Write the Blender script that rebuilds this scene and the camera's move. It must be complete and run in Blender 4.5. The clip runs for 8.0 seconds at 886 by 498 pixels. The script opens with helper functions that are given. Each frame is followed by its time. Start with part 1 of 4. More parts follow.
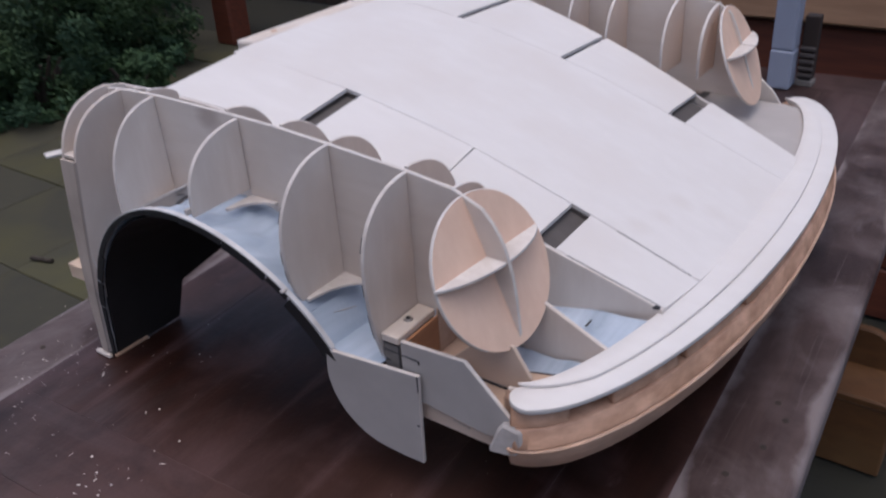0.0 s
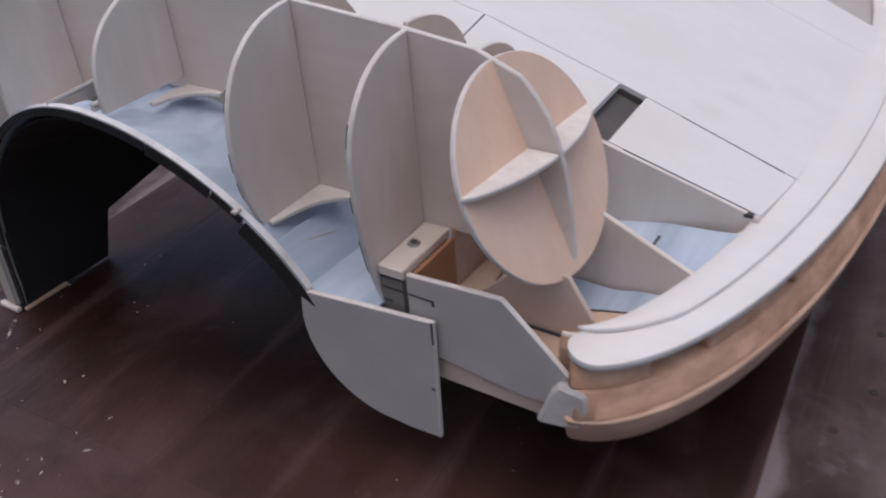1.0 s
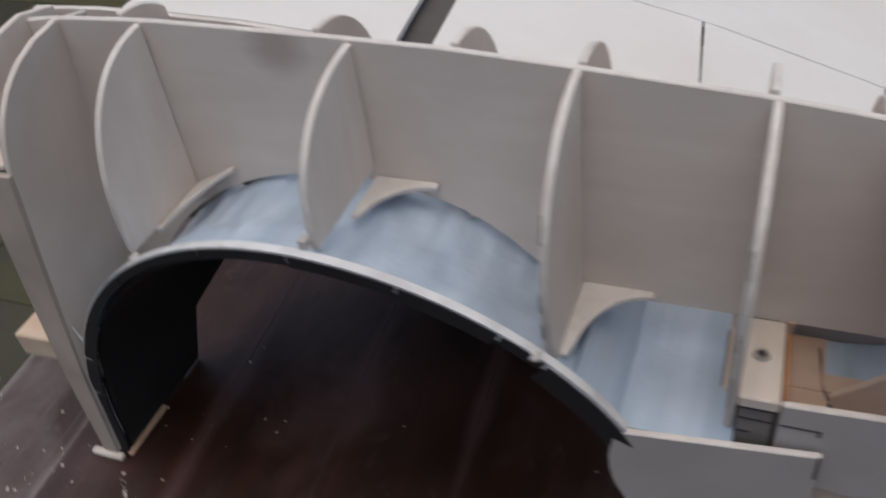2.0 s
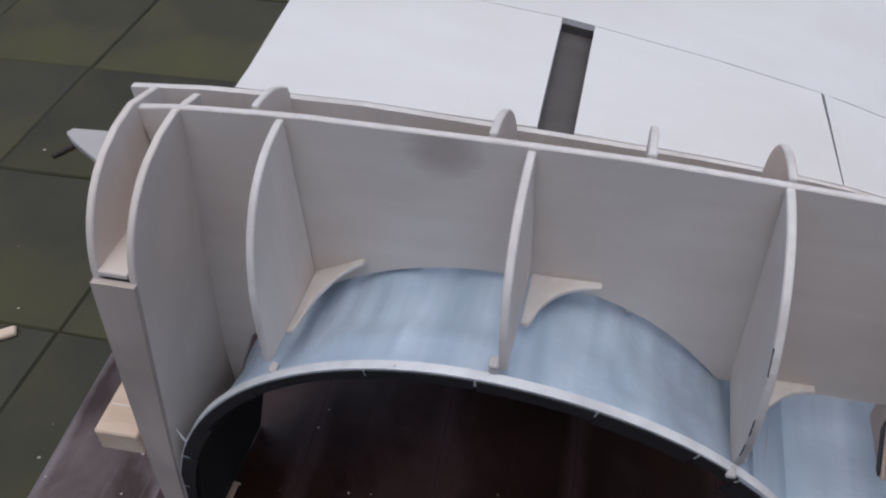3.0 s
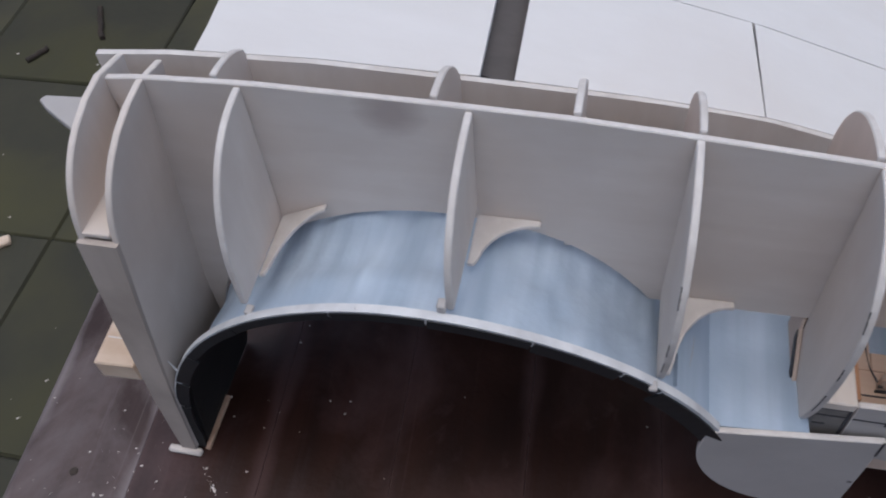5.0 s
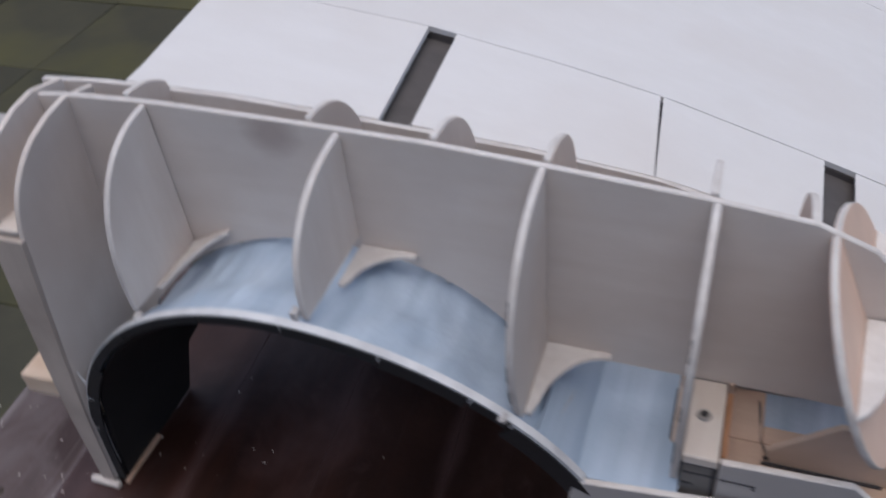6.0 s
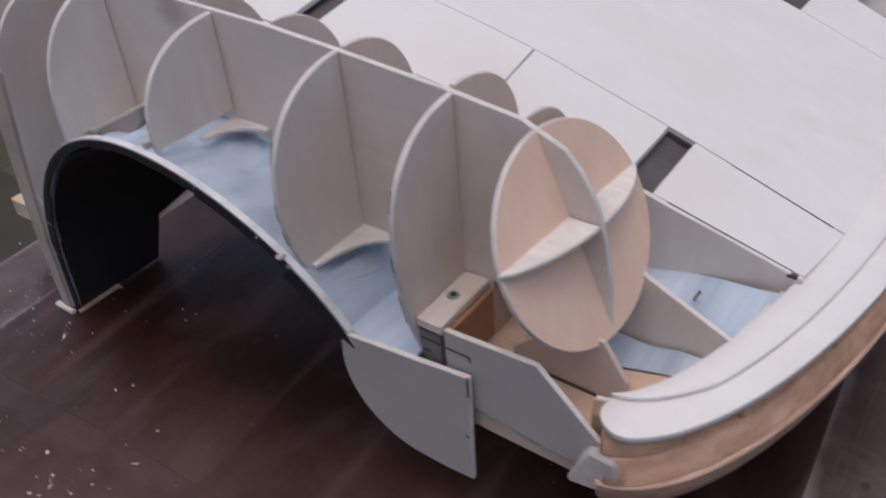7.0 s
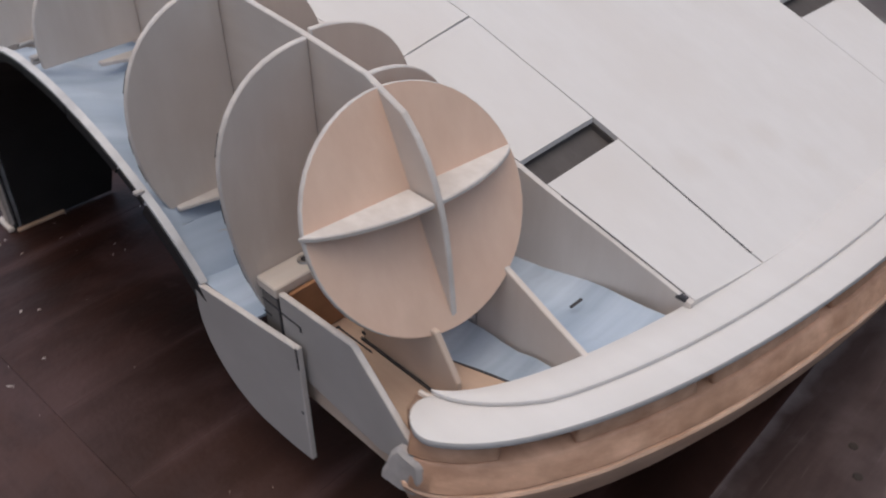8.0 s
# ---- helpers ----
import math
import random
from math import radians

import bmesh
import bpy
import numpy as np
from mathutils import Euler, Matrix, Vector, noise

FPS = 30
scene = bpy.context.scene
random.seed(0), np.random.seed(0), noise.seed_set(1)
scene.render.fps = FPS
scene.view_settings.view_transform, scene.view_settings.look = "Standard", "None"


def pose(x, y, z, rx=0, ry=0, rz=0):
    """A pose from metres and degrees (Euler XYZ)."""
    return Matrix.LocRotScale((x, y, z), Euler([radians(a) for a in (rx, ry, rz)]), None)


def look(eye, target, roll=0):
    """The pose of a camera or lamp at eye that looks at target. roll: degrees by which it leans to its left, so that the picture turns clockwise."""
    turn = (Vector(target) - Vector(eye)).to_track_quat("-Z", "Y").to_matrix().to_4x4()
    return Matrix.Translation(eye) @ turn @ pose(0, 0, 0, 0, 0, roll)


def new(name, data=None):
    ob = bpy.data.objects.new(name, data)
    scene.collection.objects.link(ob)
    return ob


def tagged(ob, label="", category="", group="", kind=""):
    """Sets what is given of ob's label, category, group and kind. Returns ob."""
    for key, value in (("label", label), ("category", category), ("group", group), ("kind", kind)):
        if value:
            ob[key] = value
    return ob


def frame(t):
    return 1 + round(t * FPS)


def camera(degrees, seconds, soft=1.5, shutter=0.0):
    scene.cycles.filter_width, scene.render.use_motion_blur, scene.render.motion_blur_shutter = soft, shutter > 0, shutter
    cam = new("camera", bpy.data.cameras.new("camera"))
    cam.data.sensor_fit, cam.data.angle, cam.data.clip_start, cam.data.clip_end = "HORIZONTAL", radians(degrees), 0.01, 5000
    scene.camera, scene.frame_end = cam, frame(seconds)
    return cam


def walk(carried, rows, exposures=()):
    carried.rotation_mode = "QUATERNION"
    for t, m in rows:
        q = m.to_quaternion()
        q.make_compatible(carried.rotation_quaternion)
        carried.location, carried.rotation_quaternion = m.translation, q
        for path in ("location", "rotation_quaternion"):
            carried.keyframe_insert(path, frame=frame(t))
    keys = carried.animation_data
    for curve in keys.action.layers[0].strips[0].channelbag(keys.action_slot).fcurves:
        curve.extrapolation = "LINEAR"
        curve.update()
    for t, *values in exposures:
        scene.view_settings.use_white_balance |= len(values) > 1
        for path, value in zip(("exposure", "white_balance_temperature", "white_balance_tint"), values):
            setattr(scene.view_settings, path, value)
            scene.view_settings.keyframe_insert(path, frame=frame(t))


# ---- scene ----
cam = camera(54.5, 8.0, 2.0, 0.5)
PATH = [
    (0, (0.3987, -0.4837, 0.5657), (-0.4423, 0.6290, -0.2181), -3.82),
    (0.5, (0.3243, -0.4562, 0.5180), (-0.4394, 0.6602, -0.3367), -3.58),
    (1, (0.2690, -0.3723, 0.4484), (-0.4803, 0.7247, -0.4432), -4.51),
    (1.5, (0.1603, -0.3364, 0.4619), (-0.4920, 0.7306, -0.5361), -5.15),
    (2, (-0.0064, -0.3237, 0.4824), (-0.5152, 0.7801, -0.5581), -8.16),
    (2.2, (-0.0600, -0.3161, 0.5005), (-0.4712, 0.7850, -0.5851), -7.06),
    (3.3, (-0.1539, -0.2959, 0.5446), (-0.4485, 0.8123, -0.5713), -3.29),
    (3.5, (-0.1579, -0.2925, 0.5617), (-0.4269, 0.7628, -0.6104), -3.76),
    (4, (-0.1478, -0.2856, 0.5826), (-0.4110, 0.6472, -0.6904), -5.77),
    (5.3, (-0.1060, -0.3031, 0.5837), (-0.3855, 0.6503, -0.6705), -6.19),
    (5.5, (-0.0889, -0.3083, 0.5790), (-0.3859, 0.6813, -0.6426), -6.04),
    (6, (0.0017, -0.3255, 0.5441), (-0.4669, 0.7730, -0.5206), -6.49),
    (6.5, (0.1532, -0.3489, 0.5194), (-0.5179, 0.6680, -0.5178), -4.25),
    (7, (0.2575, -0.3419, 0.5026), (-0.5364, 0.6581, -0.4616), -4.83),
    (7.5, (0.2914, -0.2765, 0.4588), (-0.5353, 0.6858, -0.5161), -3.76),
    (8, (0.3425, -0.2359, 0.4637), (-0.5743, 0.6464, -0.5063), -0.76),
]
EXPOSURES = [
    (0.0, 0.19, 6200, 14), (0.5, 0.18, 6250, 13), (1.0, 0.18, 6350, 13), (1.5, 0.11, 6600, 8), (2.0, 0.12, 6600, 5), (3.3, 0.13, 5950, 6), (3.5, 0.13, 5950, 6),
    (5.5, 0.13, 6000, 7), (6.0, 0.11, 6050, 8), (6.5, 0.12, 6250, 11), (7.0, 0.13, 6400, 12), (7.5, 0.13, 6550, 12), (8.0, 0.06, 6680, 8),
]
walk(cam, [(t, look(eye, target, roll)) for t, eye, target, roll in PATH], EXPOSURES)

# ---- light ----
world = bpy.data.worlds.new("overcast")
scene.world = world
world.use_nodes = True
wn, wl = world.node_tree.nodes, world.node_tree.links
sky = wn.new("ShaderNodeTexSky")
sky.sky_type, sky.sun_disc = "NISHITA", False
sky.sun_elevation, sky.sun_rotation = radians(84), radians(193)
sky.air_density, sky.dust_density, sky.ozone_density = 1.0, 4.0, 1.0
wn["Background"].inputs["Strength"].default_value = 0.12
wl.new(sky.outputs["Color"], wn["Background"].inputs["Color"])
sun = new("sun", bpy.data.lights.new("sun", "SUN"))
sun.data.energy, sun.data.angle, sun.data.color = 0.95, radians(80), (1.0, 0.95, 0.9)
sun.matrix_world = look((0.15, -0.15, 1.4), (0, 0, 0))

# ---- materials ----
def material(name, base, dark, scale=(40, 40, 40), rough=0.6, bump=0.15, detail=6.0, metal=0.0, spots=None, spot_scale=3.0, piece=0.0, fine=220.0, blot=None, gloss=0.5):
    """A grained surface: two tones mixed by stretched noise, a broad stain, fine relief, and a little change from piece to piece."""
    m = bpy.data.materials.new(name)
    m.use_nodes = True
    n, l = m.node_tree.nodes, m.node_tree.links
    b = n["Principled BSDF"]
    co = n.new("ShaderNodeTexCoord")
    mp = n.new("ShaderNodeMapping")
    mp.inputs["Scale"].default_value = scale
    l.new(co.outputs["Object"], mp.inputs["Vector"])
    g = n.new("ShaderNodeTexNoise")
    g.inputs["Scale"].default_value, g.inputs["Detail"].default_value, g.inputs["Roughness"].default_value = 1.0, detail, 0.6
    l.new(mp.outputs["Vector"], g.inputs["Vector"])
    ramp = n.new("ShaderNodeValToRGB")
    ramp.color_ramp.elements[0].position, ramp.color_ramp.elements[1].position = 0.3, 0.72
    ramp.color_ramp.elements[0].color, ramp.color_ramp.elements[1].color = (*dark, 1), (*base, 1)
    l.new(g.outputs["Fac"], ramp.inputs["Fac"])
    colour = ramp.outputs["Color"]
    if spots:
        s = n.new("ShaderNodeTexNoise")
        s.inputs["Scale"].default_value, s.inputs["Detail"].default_value = spot_scale, 4.0
        l.new(co.outputs["Object"], s.inputs["Vector"])
        sr = n.new("ShaderNodeValToRGB")
        sr.color_ramp.elements[0].position, sr.color_ramp.elements[1].position = 0.45, 0.75
        l.new(s.outputs["Fac"], sr.inputs["Fac"])
        mx = n.new("ShaderNodeMix")
        mx.data_type = "RGBA"
        mx.inputs["B"].default_value = (*spots, 1)
        l.new(sr.outputs["Color"], mx.inputs["Factor"])
        l.new(colour, mx.inputs["A"])
        colour = mx.outputs["Result"]
    for place, radius, tone, most in blot or ():
        vd = n.new("ShaderNodeVectorMath")
        vd.operation = "DISTANCE"
        vd.inputs[1].default_value = place
        l.new(co.outputs["Object"], vd.inputs[0])
        wob = n.new("ShaderNodeMath")
        wob.operation = "MULTIPLY_ADD"
        wob.inputs[1].default_value = radius * 0.9
        l.new(g.outputs["Fac"], wob.inputs[0])
        l.new(vd.outputs["Value"], wob.inputs[2])
        br = n.new("ShaderNodeMapRange")
        br.inputs["From Min"].default_value, br.inputs["From Max"].default_value = radius * 0.7, radius * 1.5
        br.inputs["To Min"].default_value, br.inputs["To Max"].default_value = most, 0.0
        l.new(wob.outputs["Value"], br.inputs["Value"])
        bx = n.new("ShaderNodeMix")
        bx.data_type = "RGBA"
        bx.inputs["B"].default_value = (*tone, 1)
        l.new(br.outputs["Result"], bx.inputs["Factor"])
        l.new(colour, bx.inputs["A"])
        colour = bx.outputs["Result"]
    if piece:
        oi = n.new("ShaderNodeObjectInfo")
        mr = n.new("ShaderNodeMapRange")
        mr.inputs["To Min"].default_value, mr.inputs["To Max"].default_value = 1 - piece, 1 + piece
        l.new(oi.outputs["Random"], mr.inputs["Value"])
        hs = n.new("ShaderNodeHueSaturation")
        l.new(mr.outputs["Result"], hs.inputs["Value"])
        l.new(colour, hs.inputs["Color"])
        colour = hs.outputs["Color"]
    l.new(colour, b.inputs["Base Color"])
    f = n.new("ShaderNodeTexNoise")
    f.inputs["Scale"].default_value, f.inputs["Detail"].default_value = fine, 3.0
    l.new(co.outputs["Object"], f.inputs["Vector"])
    ad = n.new("ShaderNodeMath")
    ad.operation = "ADD"
    l.new(f.outputs["Fac"], ad.inputs[0])
    l.new(g.outputs["Fac"], ad.inputs[1])
    bp = n.new("ShaderNodeBump")
    bp.inputs["Strength"].default_value, bp.inputs["Distance"].default_value = bump, 0.001
    l.new(ad.outputs["Value"], bp.inputs["Height"])
    l.new(bp.outputs["Normal"], b.inputs["Normal"])
    rr = n.new("ShaderNodeMapRange")
    rr.inputs["To Min"].default_value, rr.inputs["To Max"].default_value = max(0.02, rough - 0.12), min(1, rough + 0.12)
    l.new(g.outputs["Fac"], rr.inputs["Value"])
    l.new(rr.outputs["Result"], b.inputs["Roughness"])
    b.inputs["Metallic"].default_value = metal
    b.inputs["Specular IOR Level"].default_value = gloss
    return m


DECK = material("pale_birch_deck", (0.700, 0.668, 0.652), (0.664, 0.63, 0.61), (14, 60, 60), 0.62, 0.08, spots=(0.645, 0.60, 0.572), spot_scale=9,
                blot=[((0.119, 0.193, 0.177), 0.016, (0.60, 0.545, 0.505), 0.34), ((0.1275, 0.228, 0.175), 0.014, (0.60, 0.545, 0.505), 0.34), ((0.131, 0.268, 0.174), 0.016, (0.60, 0.545, 0.505), 0.34), ((0.160, 0.285, 0.162), 0.013, (0.61, 0.56, 0.52), 0.3)])
PLY = material("birch_plywood", (0.69, 0.62, 0.57), (0.625, 0.55, 0.495), (70, 70, 14), 0.65, 0.12, spots=(0.59, 0.51, 0.455), spot_scale=13, piece=0.05)
PLATE = material("birch_plywood_stained", (0.69, 0.618, 0.568), (0.625, 0.548, 0.493), (14, 70, 70), 0.65, 0.12, spots=(0.59, 0.51, 0.455), spot_scale=11, blot=[((-0.228, 0.0, 0.2945), 0.019, (0.43, 0.355, 0.32), 0.85)])
# Primer grey, taken darker to hold the shade that lies over the skirt.
PRIMED = material("primed_and_shaded_plywood", (0.45, 0.418, 0.405), (0.405, 0.375, 0.362), (30, 30, 30), 0.6, 0.1, spots=(0.38, 0.35, 0.335), spot_scale=16)
# Shade inside the bonnet slots put into colour; also the box slats' brown.
BROWN = material("brown_slot_shade_and_slats", (0.098, 0.085, 0.081), (0.066, 0.056, 0.053), (20, 60, 60), 0.7, 0.2)
FAINT = material("faint_pencil", (0.635, 0.598, 0.575), (0.69, 0.658, 0.64), (120, 200, 200), 0.7, 0.05)
DISC = material("pink_plywood", (0.78, 0.560, 0.440), (0.705, 0.480, 0.365), (60, 60, 22), 0.62, 0.12, spots=(0.665, 0.48, 0.37), spot_scale=16)
# Plywood a step darker than the ribs.
POSTPLY = material("darker_plywood", (0.49, 0.415, 0.365), (0.41, 0.345, 0.30), (50, 50, 14), 0.65, 0.15, spots=(0.33, 0.275, 0.24), spot_scale=18)
GREYBLOCK = material("grey_stained_block", (0.23, 0.21, 0.195), (0.14, 0.125, 0.115), (60, 20, 60), 0.7, 0.4)
ORANGE = material("orange_pine", (0.50, 0.255, 0.135), (0.36, 0.17, 0.085), (60, 22, 60), 0.6, 0.15, spots=(0.30, 0.14, 0.07), spot_scale=20)
# Bare sawn edges; the pale tone also paints light on gussets and shelves.
EDGE = material("sawn_edge_and_lit_plywood", (0.69, 0.64, 0.605), (0.60, 0.545, 0.51), (120, 120, 120), 0.7, 0.3, spots=(0.52, 0.465, 0.43), spot_scale=38)
# Two birch tones with the warm light on the inner ribs mixed in.
ROSY = material("warm_lit_birch_plywood", (0.73, 0.585, 0.49), (0.66, 0.51, 0.415), (60, 60, 14), 0.64, 0.12, spots=(0.625, 0.50, 0.42), spot_scale=13, piece=0.05)
INNER = material("faintly_warm_lit_birch", (0.70, 0.595, 0.525), (0.63, 0.52, 0.45), (60, 60, 14), 0.64, 0.12, spots=(0.60, 0.49, 0.42), spot_scale=13, piece=0.05)
CORE = material("pink_pine_core", (0.82, 0.505, 0.350), (0.42, 0.230, 0.145), (16, 28, 60), 0.5, 0.45, spots=(0.38, 0.215, 0.135), spot_scale=27, piece=0.08)
LOWER = material("pale_pine_ring", (0.78, 0.530, 0.390), (0.53, 0.325, 0.22), (14, 20, 70), 0.55, 0.35, spots=(0.47, 0.31, 0.225), spot_scale=22)
WALLTAN = material("pale_tan_plywood", (0.62, 0.50, 0.42), (0.54, 0.42, 0.34), (24, 70, 70), 0.62, 0.12, spots=(0.52, 0.40, 0.32), spot_scale=18)
FLOORTAN = material("rosy_tan_plywood", (0.60, 0.44, 0.34), (0.50, 0.35, 0.26), (16, 80, 80), 0.62, 0.12, spots=(0.46, 0.31, 0.23), spot_scale=24)
BROWNTAN = material("recess_shade_pine", (0.36, 0.235, 0.17), (0.24, 0.15, 0.10), (22, 110, 110), 0.65, 0.2, spots=(0.22, 0.13, 0.09), spot_scale=22)
TAN = material("tan_pine", (0.58, 0.40, 0.30), (0.42, 0.265, 0.18), (22, 110, 110), 0.6, 0.15, spots=(0.38, 0.22, 0.13), spot_scale=22, piece=0.12)
PINE = material("pale_pine", (0.74, 0.61, 0.49), (0.62, 0.47, 0.35), (14, 90, 90), 0.6, 0.15, spots=(0.50, 0.34, 0.23), spot_scale=20)
PALE = material("pale_planed_pine", (0.72, 0.655, 0.60), (0.63, 0.55, 0.49), (60, 14, 60), 0.6, 0.12, spots=(0.58, 0.47, 0.38), spot_scale=18)
BLUE = material("pale_blue_paint", (0.54, 0.62, 0.728), (0.30, 0.37, 0.465), (44, 3.0, 10), 0.5, 0.3, 3.0, spots=(0.35, 0.43, 0.545), spot_scale=15)
RIM = material("scraped_white_rim", (0.70, 0.69, 0.70), (0.56, 0.55, 0.56), (60, 60, 60), 0.6, 0.25, spots=(0.42, 0.41, 0.42), spot_scale=34)
BLACK = material("black_paint", (0.024, 0.021, 0.021), (0.012, 0.010, 0.010), (50, 50, 50), 0.75, 0.3)
TAPE = material("black_tape", (0.016, 0.017, 0.020), (0.009, 0.010, 0.012), (50, 50, 50), 0.55, 0.2)
PUTTY = material("grey_filler", (0.52, 0.48, 0.465), (0.36, 0.325, 0.31), (60, 60, 60), 0.7, 0.4)
STEEL = material("dull_steel", (0.62, 0.60, 0.58), (0.4, 0.38, 0.36), (300, 300, 300), 0.4, 0.1, metal=0.9)
PENCIL = material("pencil_lead", (0.06, 0.055, 0.06), (0.03, 0.03, 0.035), (200, 200, 200), 0.6, 0.1)
# Pale patches: dust, plus the brighter sheen of the open table as colour.
SHEEN_AND_DUST = [((-0.57, -0.19, 0), 0.24, (0.072, 0.046, 0.049), 0.8), ((-0.18, -0.25, 0), 0.21, (0.120, 0.066, 0.060), 0.5), ((-0.40, -0.22, 0), 0.16, (0.10, 0.070, 0.066), 0.4),
          ((0.34, 0.44, 0), 0.20, (0.125, 0.092, 0.092), 0.85), ((0.35, 0.12, 0), 0.10, (0.105, 0.072, 0.070), 0.8), ((0.30, 1.0, 0), 0.4, (0.075, 0.052, 0.052), 0.8)]
def worn(m, across, tone, dark, amount=0.5, rub=(0.013, 0.5)):
    """Adds cloudy scuffs, darker stains and fine scratches along the grain to a timber material."""
    n, l = m.node_tree.nodes, m.node_tree.links
    b, co = n["Principled BSDF"], next(k for k in n if k.type == "TEX_COORD")
    colour = b.inputs["Base Color"].links[0].from_socket
    for scale, lo, hi, to, most in (((11, 8, 11) if not across else (8, 11, 11), 0.47, 0.72, tone, amount), ((6, 4, 6), 0.50, 0.66, dark, 0.8),
                                    ((7, 240, 90) if across else (240, 7, 90), 0.60, 0.74, tone, amount * 0.5), ((26, 20, 26), 0.62, 0.76, tone, amount * 0.9)):
        mp = n.new("ShaderNodeMapping")
        mp.inputs["Scale"].default_value, mp.inputs["Location"].default_value = scale, (3.1 * most, 1.7 + hi, lo)
        l.new(co.outputs["Object"], mp.inputs["Vector"])
        t = n.new("ShaderNodeTexNoise")
        t.inputs["Scale"].default_value, t.inputs["Detail"].default_value, t.inputs["Roughness"].default_value, t.inputs["Distortion"].default_value = 1.0, 7.0, 0.62, 0.5
        l.new(mp.outputs["Vector"], t.inputs["Vector"])
        mr = n.new("ShaderNodeMapRange")
        mr.inputs["From Min"].default_value, mr.inputs["From Max"].default_value, mr.inputs["To Max"].default_value = lo, hi, most
        l.new(t.outputs["Fac"], mr.inputs["Value"])
        mx = n.new("ShaderNodeMix")
        mx.data_type = "RGBA"
        mx.inputs["B"].default_value = (*to, 1)
        l.new(mr.outputs["Result"], mx.inputs["Factor"])
        l.new(colour, mx.inputs["A"])
        colour = mx.outputs["Result"]
    if not across:
        # pale wear along the edges of the boards
        xs = n.new("ShaderNodeSeparateXYZ")
        l.new(co.outputs["Object"], xs.inputs[0])
        pp = n.new("ShaderNodeMath")
        pp.operation, pp.inputs[1].default_value = "PINGPONG", 0.0469
        sh = n.new("ShaderNodeMath")
        sh.operation, sh.inputs[1].default_value = "ADD", 0.5286
        l.new(xs.outputs["X"], sh.inputs[0])
        l.new(sh.outputs["Value"], pp.inputs[0])
        t = n.new("ShaderNodeTexNoise")
        t.inputs["Scale"].default_value, t.inputs["Detail"].default_value = 7.0, 5.0
        l.new(co.outputs["Object"], t.inputs["Vector"])
        wide = n.new("ShaderNodeMapRange")
        wide.inputs["From Min"].default_value, wide.inputs["From Max"].default_value, wide.inputs["To Max"].default_value = 0.40, 0.70, rub[0]
        l.new(t.outputs["Fac"], wide.inputs["Value"])
        lt = n.new("ShaderNodeMath")
        lt.operation = "SUBTRACT"
        l.new(wide.outputs["Result"], lt.inputs[0])
        l.new(pp.outputs["Value"], lt.inputs[1])
        mr = n.new("ShaderNodeMapRange")
        mr.inputs["From Min"].default_value, mr.inputs["From Max"].default_value, mr.inputs["To Max"].default_value = -0.002, 0.006, rub[1]
        l.new(lt.outputs["Value"], mr.inputs["Value"])
        mx = n.new("ShaderNodeMix")
        mx.data_type = "RGBA"
        mx.inputs["B"].default_value = (*tone, 1)
        l.new(mr.outputs["Result"], mx.inputs["Factor"])
        l.new(colour, mx.inputs["A"])
        colour = mx.outputs["Result"]
    l.new(colour, b.inputs["Base Color"])
    return m


TABLE = worn(material("dark_stained_planks", (0.037, 0.0125, 0.0080), (0.013, 0.0055, 0.0040), (50, 4, 50), 0.42, 0.3, spots=(0.062, 0.028, 0.021), spot_scale=5, piece=0.16, gloss=0.30, blot=SHEEN_AND_DUST), False, (0.098, 0.055, 0.053), (0.013, 0.006, 0.0045), 0.62)
ENDS = worn(material("dark_stained_end_boards", (0.037, 0.0125, 0.0080), (0.013, 0.0055, 0.0040), (4, 50, 50), 0.42, 0.3, spots=(0.062, 0.028, 0.021), spot_scale=5, piece=0.16, gloss=0.30, blot=SHEEN_AND_DUST), True, (0.098, 0.056, 0.055), (0.011, 0.005, 0.004), 0.62)
SCUFFED = worn(material("scuffed_stained_planks", (0.072, 0.046, 0.042), (0.028, 0.014, 0.012), (40, 5, 40), 0.52, 0.35, spots=(0.125, 0.092, 0.090), spot_scale=11, piece=0.1, gloss=0.30, blot=[((-0.30, 0.1, 0.0), 0.16, (0.03, 0.012, 0.009), 0.5)]), False, (0.22, 0.185, 0.185), (0.022, 0.010, 0.008), 0.5, (0.022, 0.75))
DUST = material("sawdust", (0.75, 0.70, 0.66), (0.6, 0.52, 0.46), (300, 300, 300), 0.9, 0.2)
SLAB = material("mossy_slabs", (0.051, 0.047, 0.029), (0.028, 0.027, 0.016), (7, 7, 7), 0.8, 0.5, spots=(0.064, 0.060, 0.020), spot_scale=1.9, piece=0.2, fine=60)
SOIL = material("dark_joint_soil", (0.025, 0.024, 0.016), (0.014, 0.014, 0.010), (10, 10, 10), 0.9, 0.5, fine=60)
LEAF = material("evergreen_leaf", (0.068, 0.118, 0.040), (0.016, 0.036, 0.020), (5, 5, 5), 0.75, 0.1, spots=(0.042, 0.086, 0.058), spot_scale=3, piece=0.35, fine=60, gloss=0.2)
BARK = material("dark_bark", (0.05, 0.035, 0.025), (0.02, 0.015, 0.012), (20, 20, 5), 0.8, 0.5, fine=60)
REDWOOD = material("red_stained_boards", (0.150, 0.040, 0.020), (0.075, 0.020, 0.011), (4, 30, 60), 0.6, 0.3, piece=0.15, fine=60)
LEDGE = material("weathered_ledge", (0.46, 0.27, 0.165), (0.28, 0.155, 0.09), (4, 40, 40), 0.7, 0.3, fine=60)
POST = material("grey_blue_post", (0.36, 0.40, 0.50), (0.28, 0.31, 0.40), (10, 10, 3), 0.45, 0.1, fine=80)
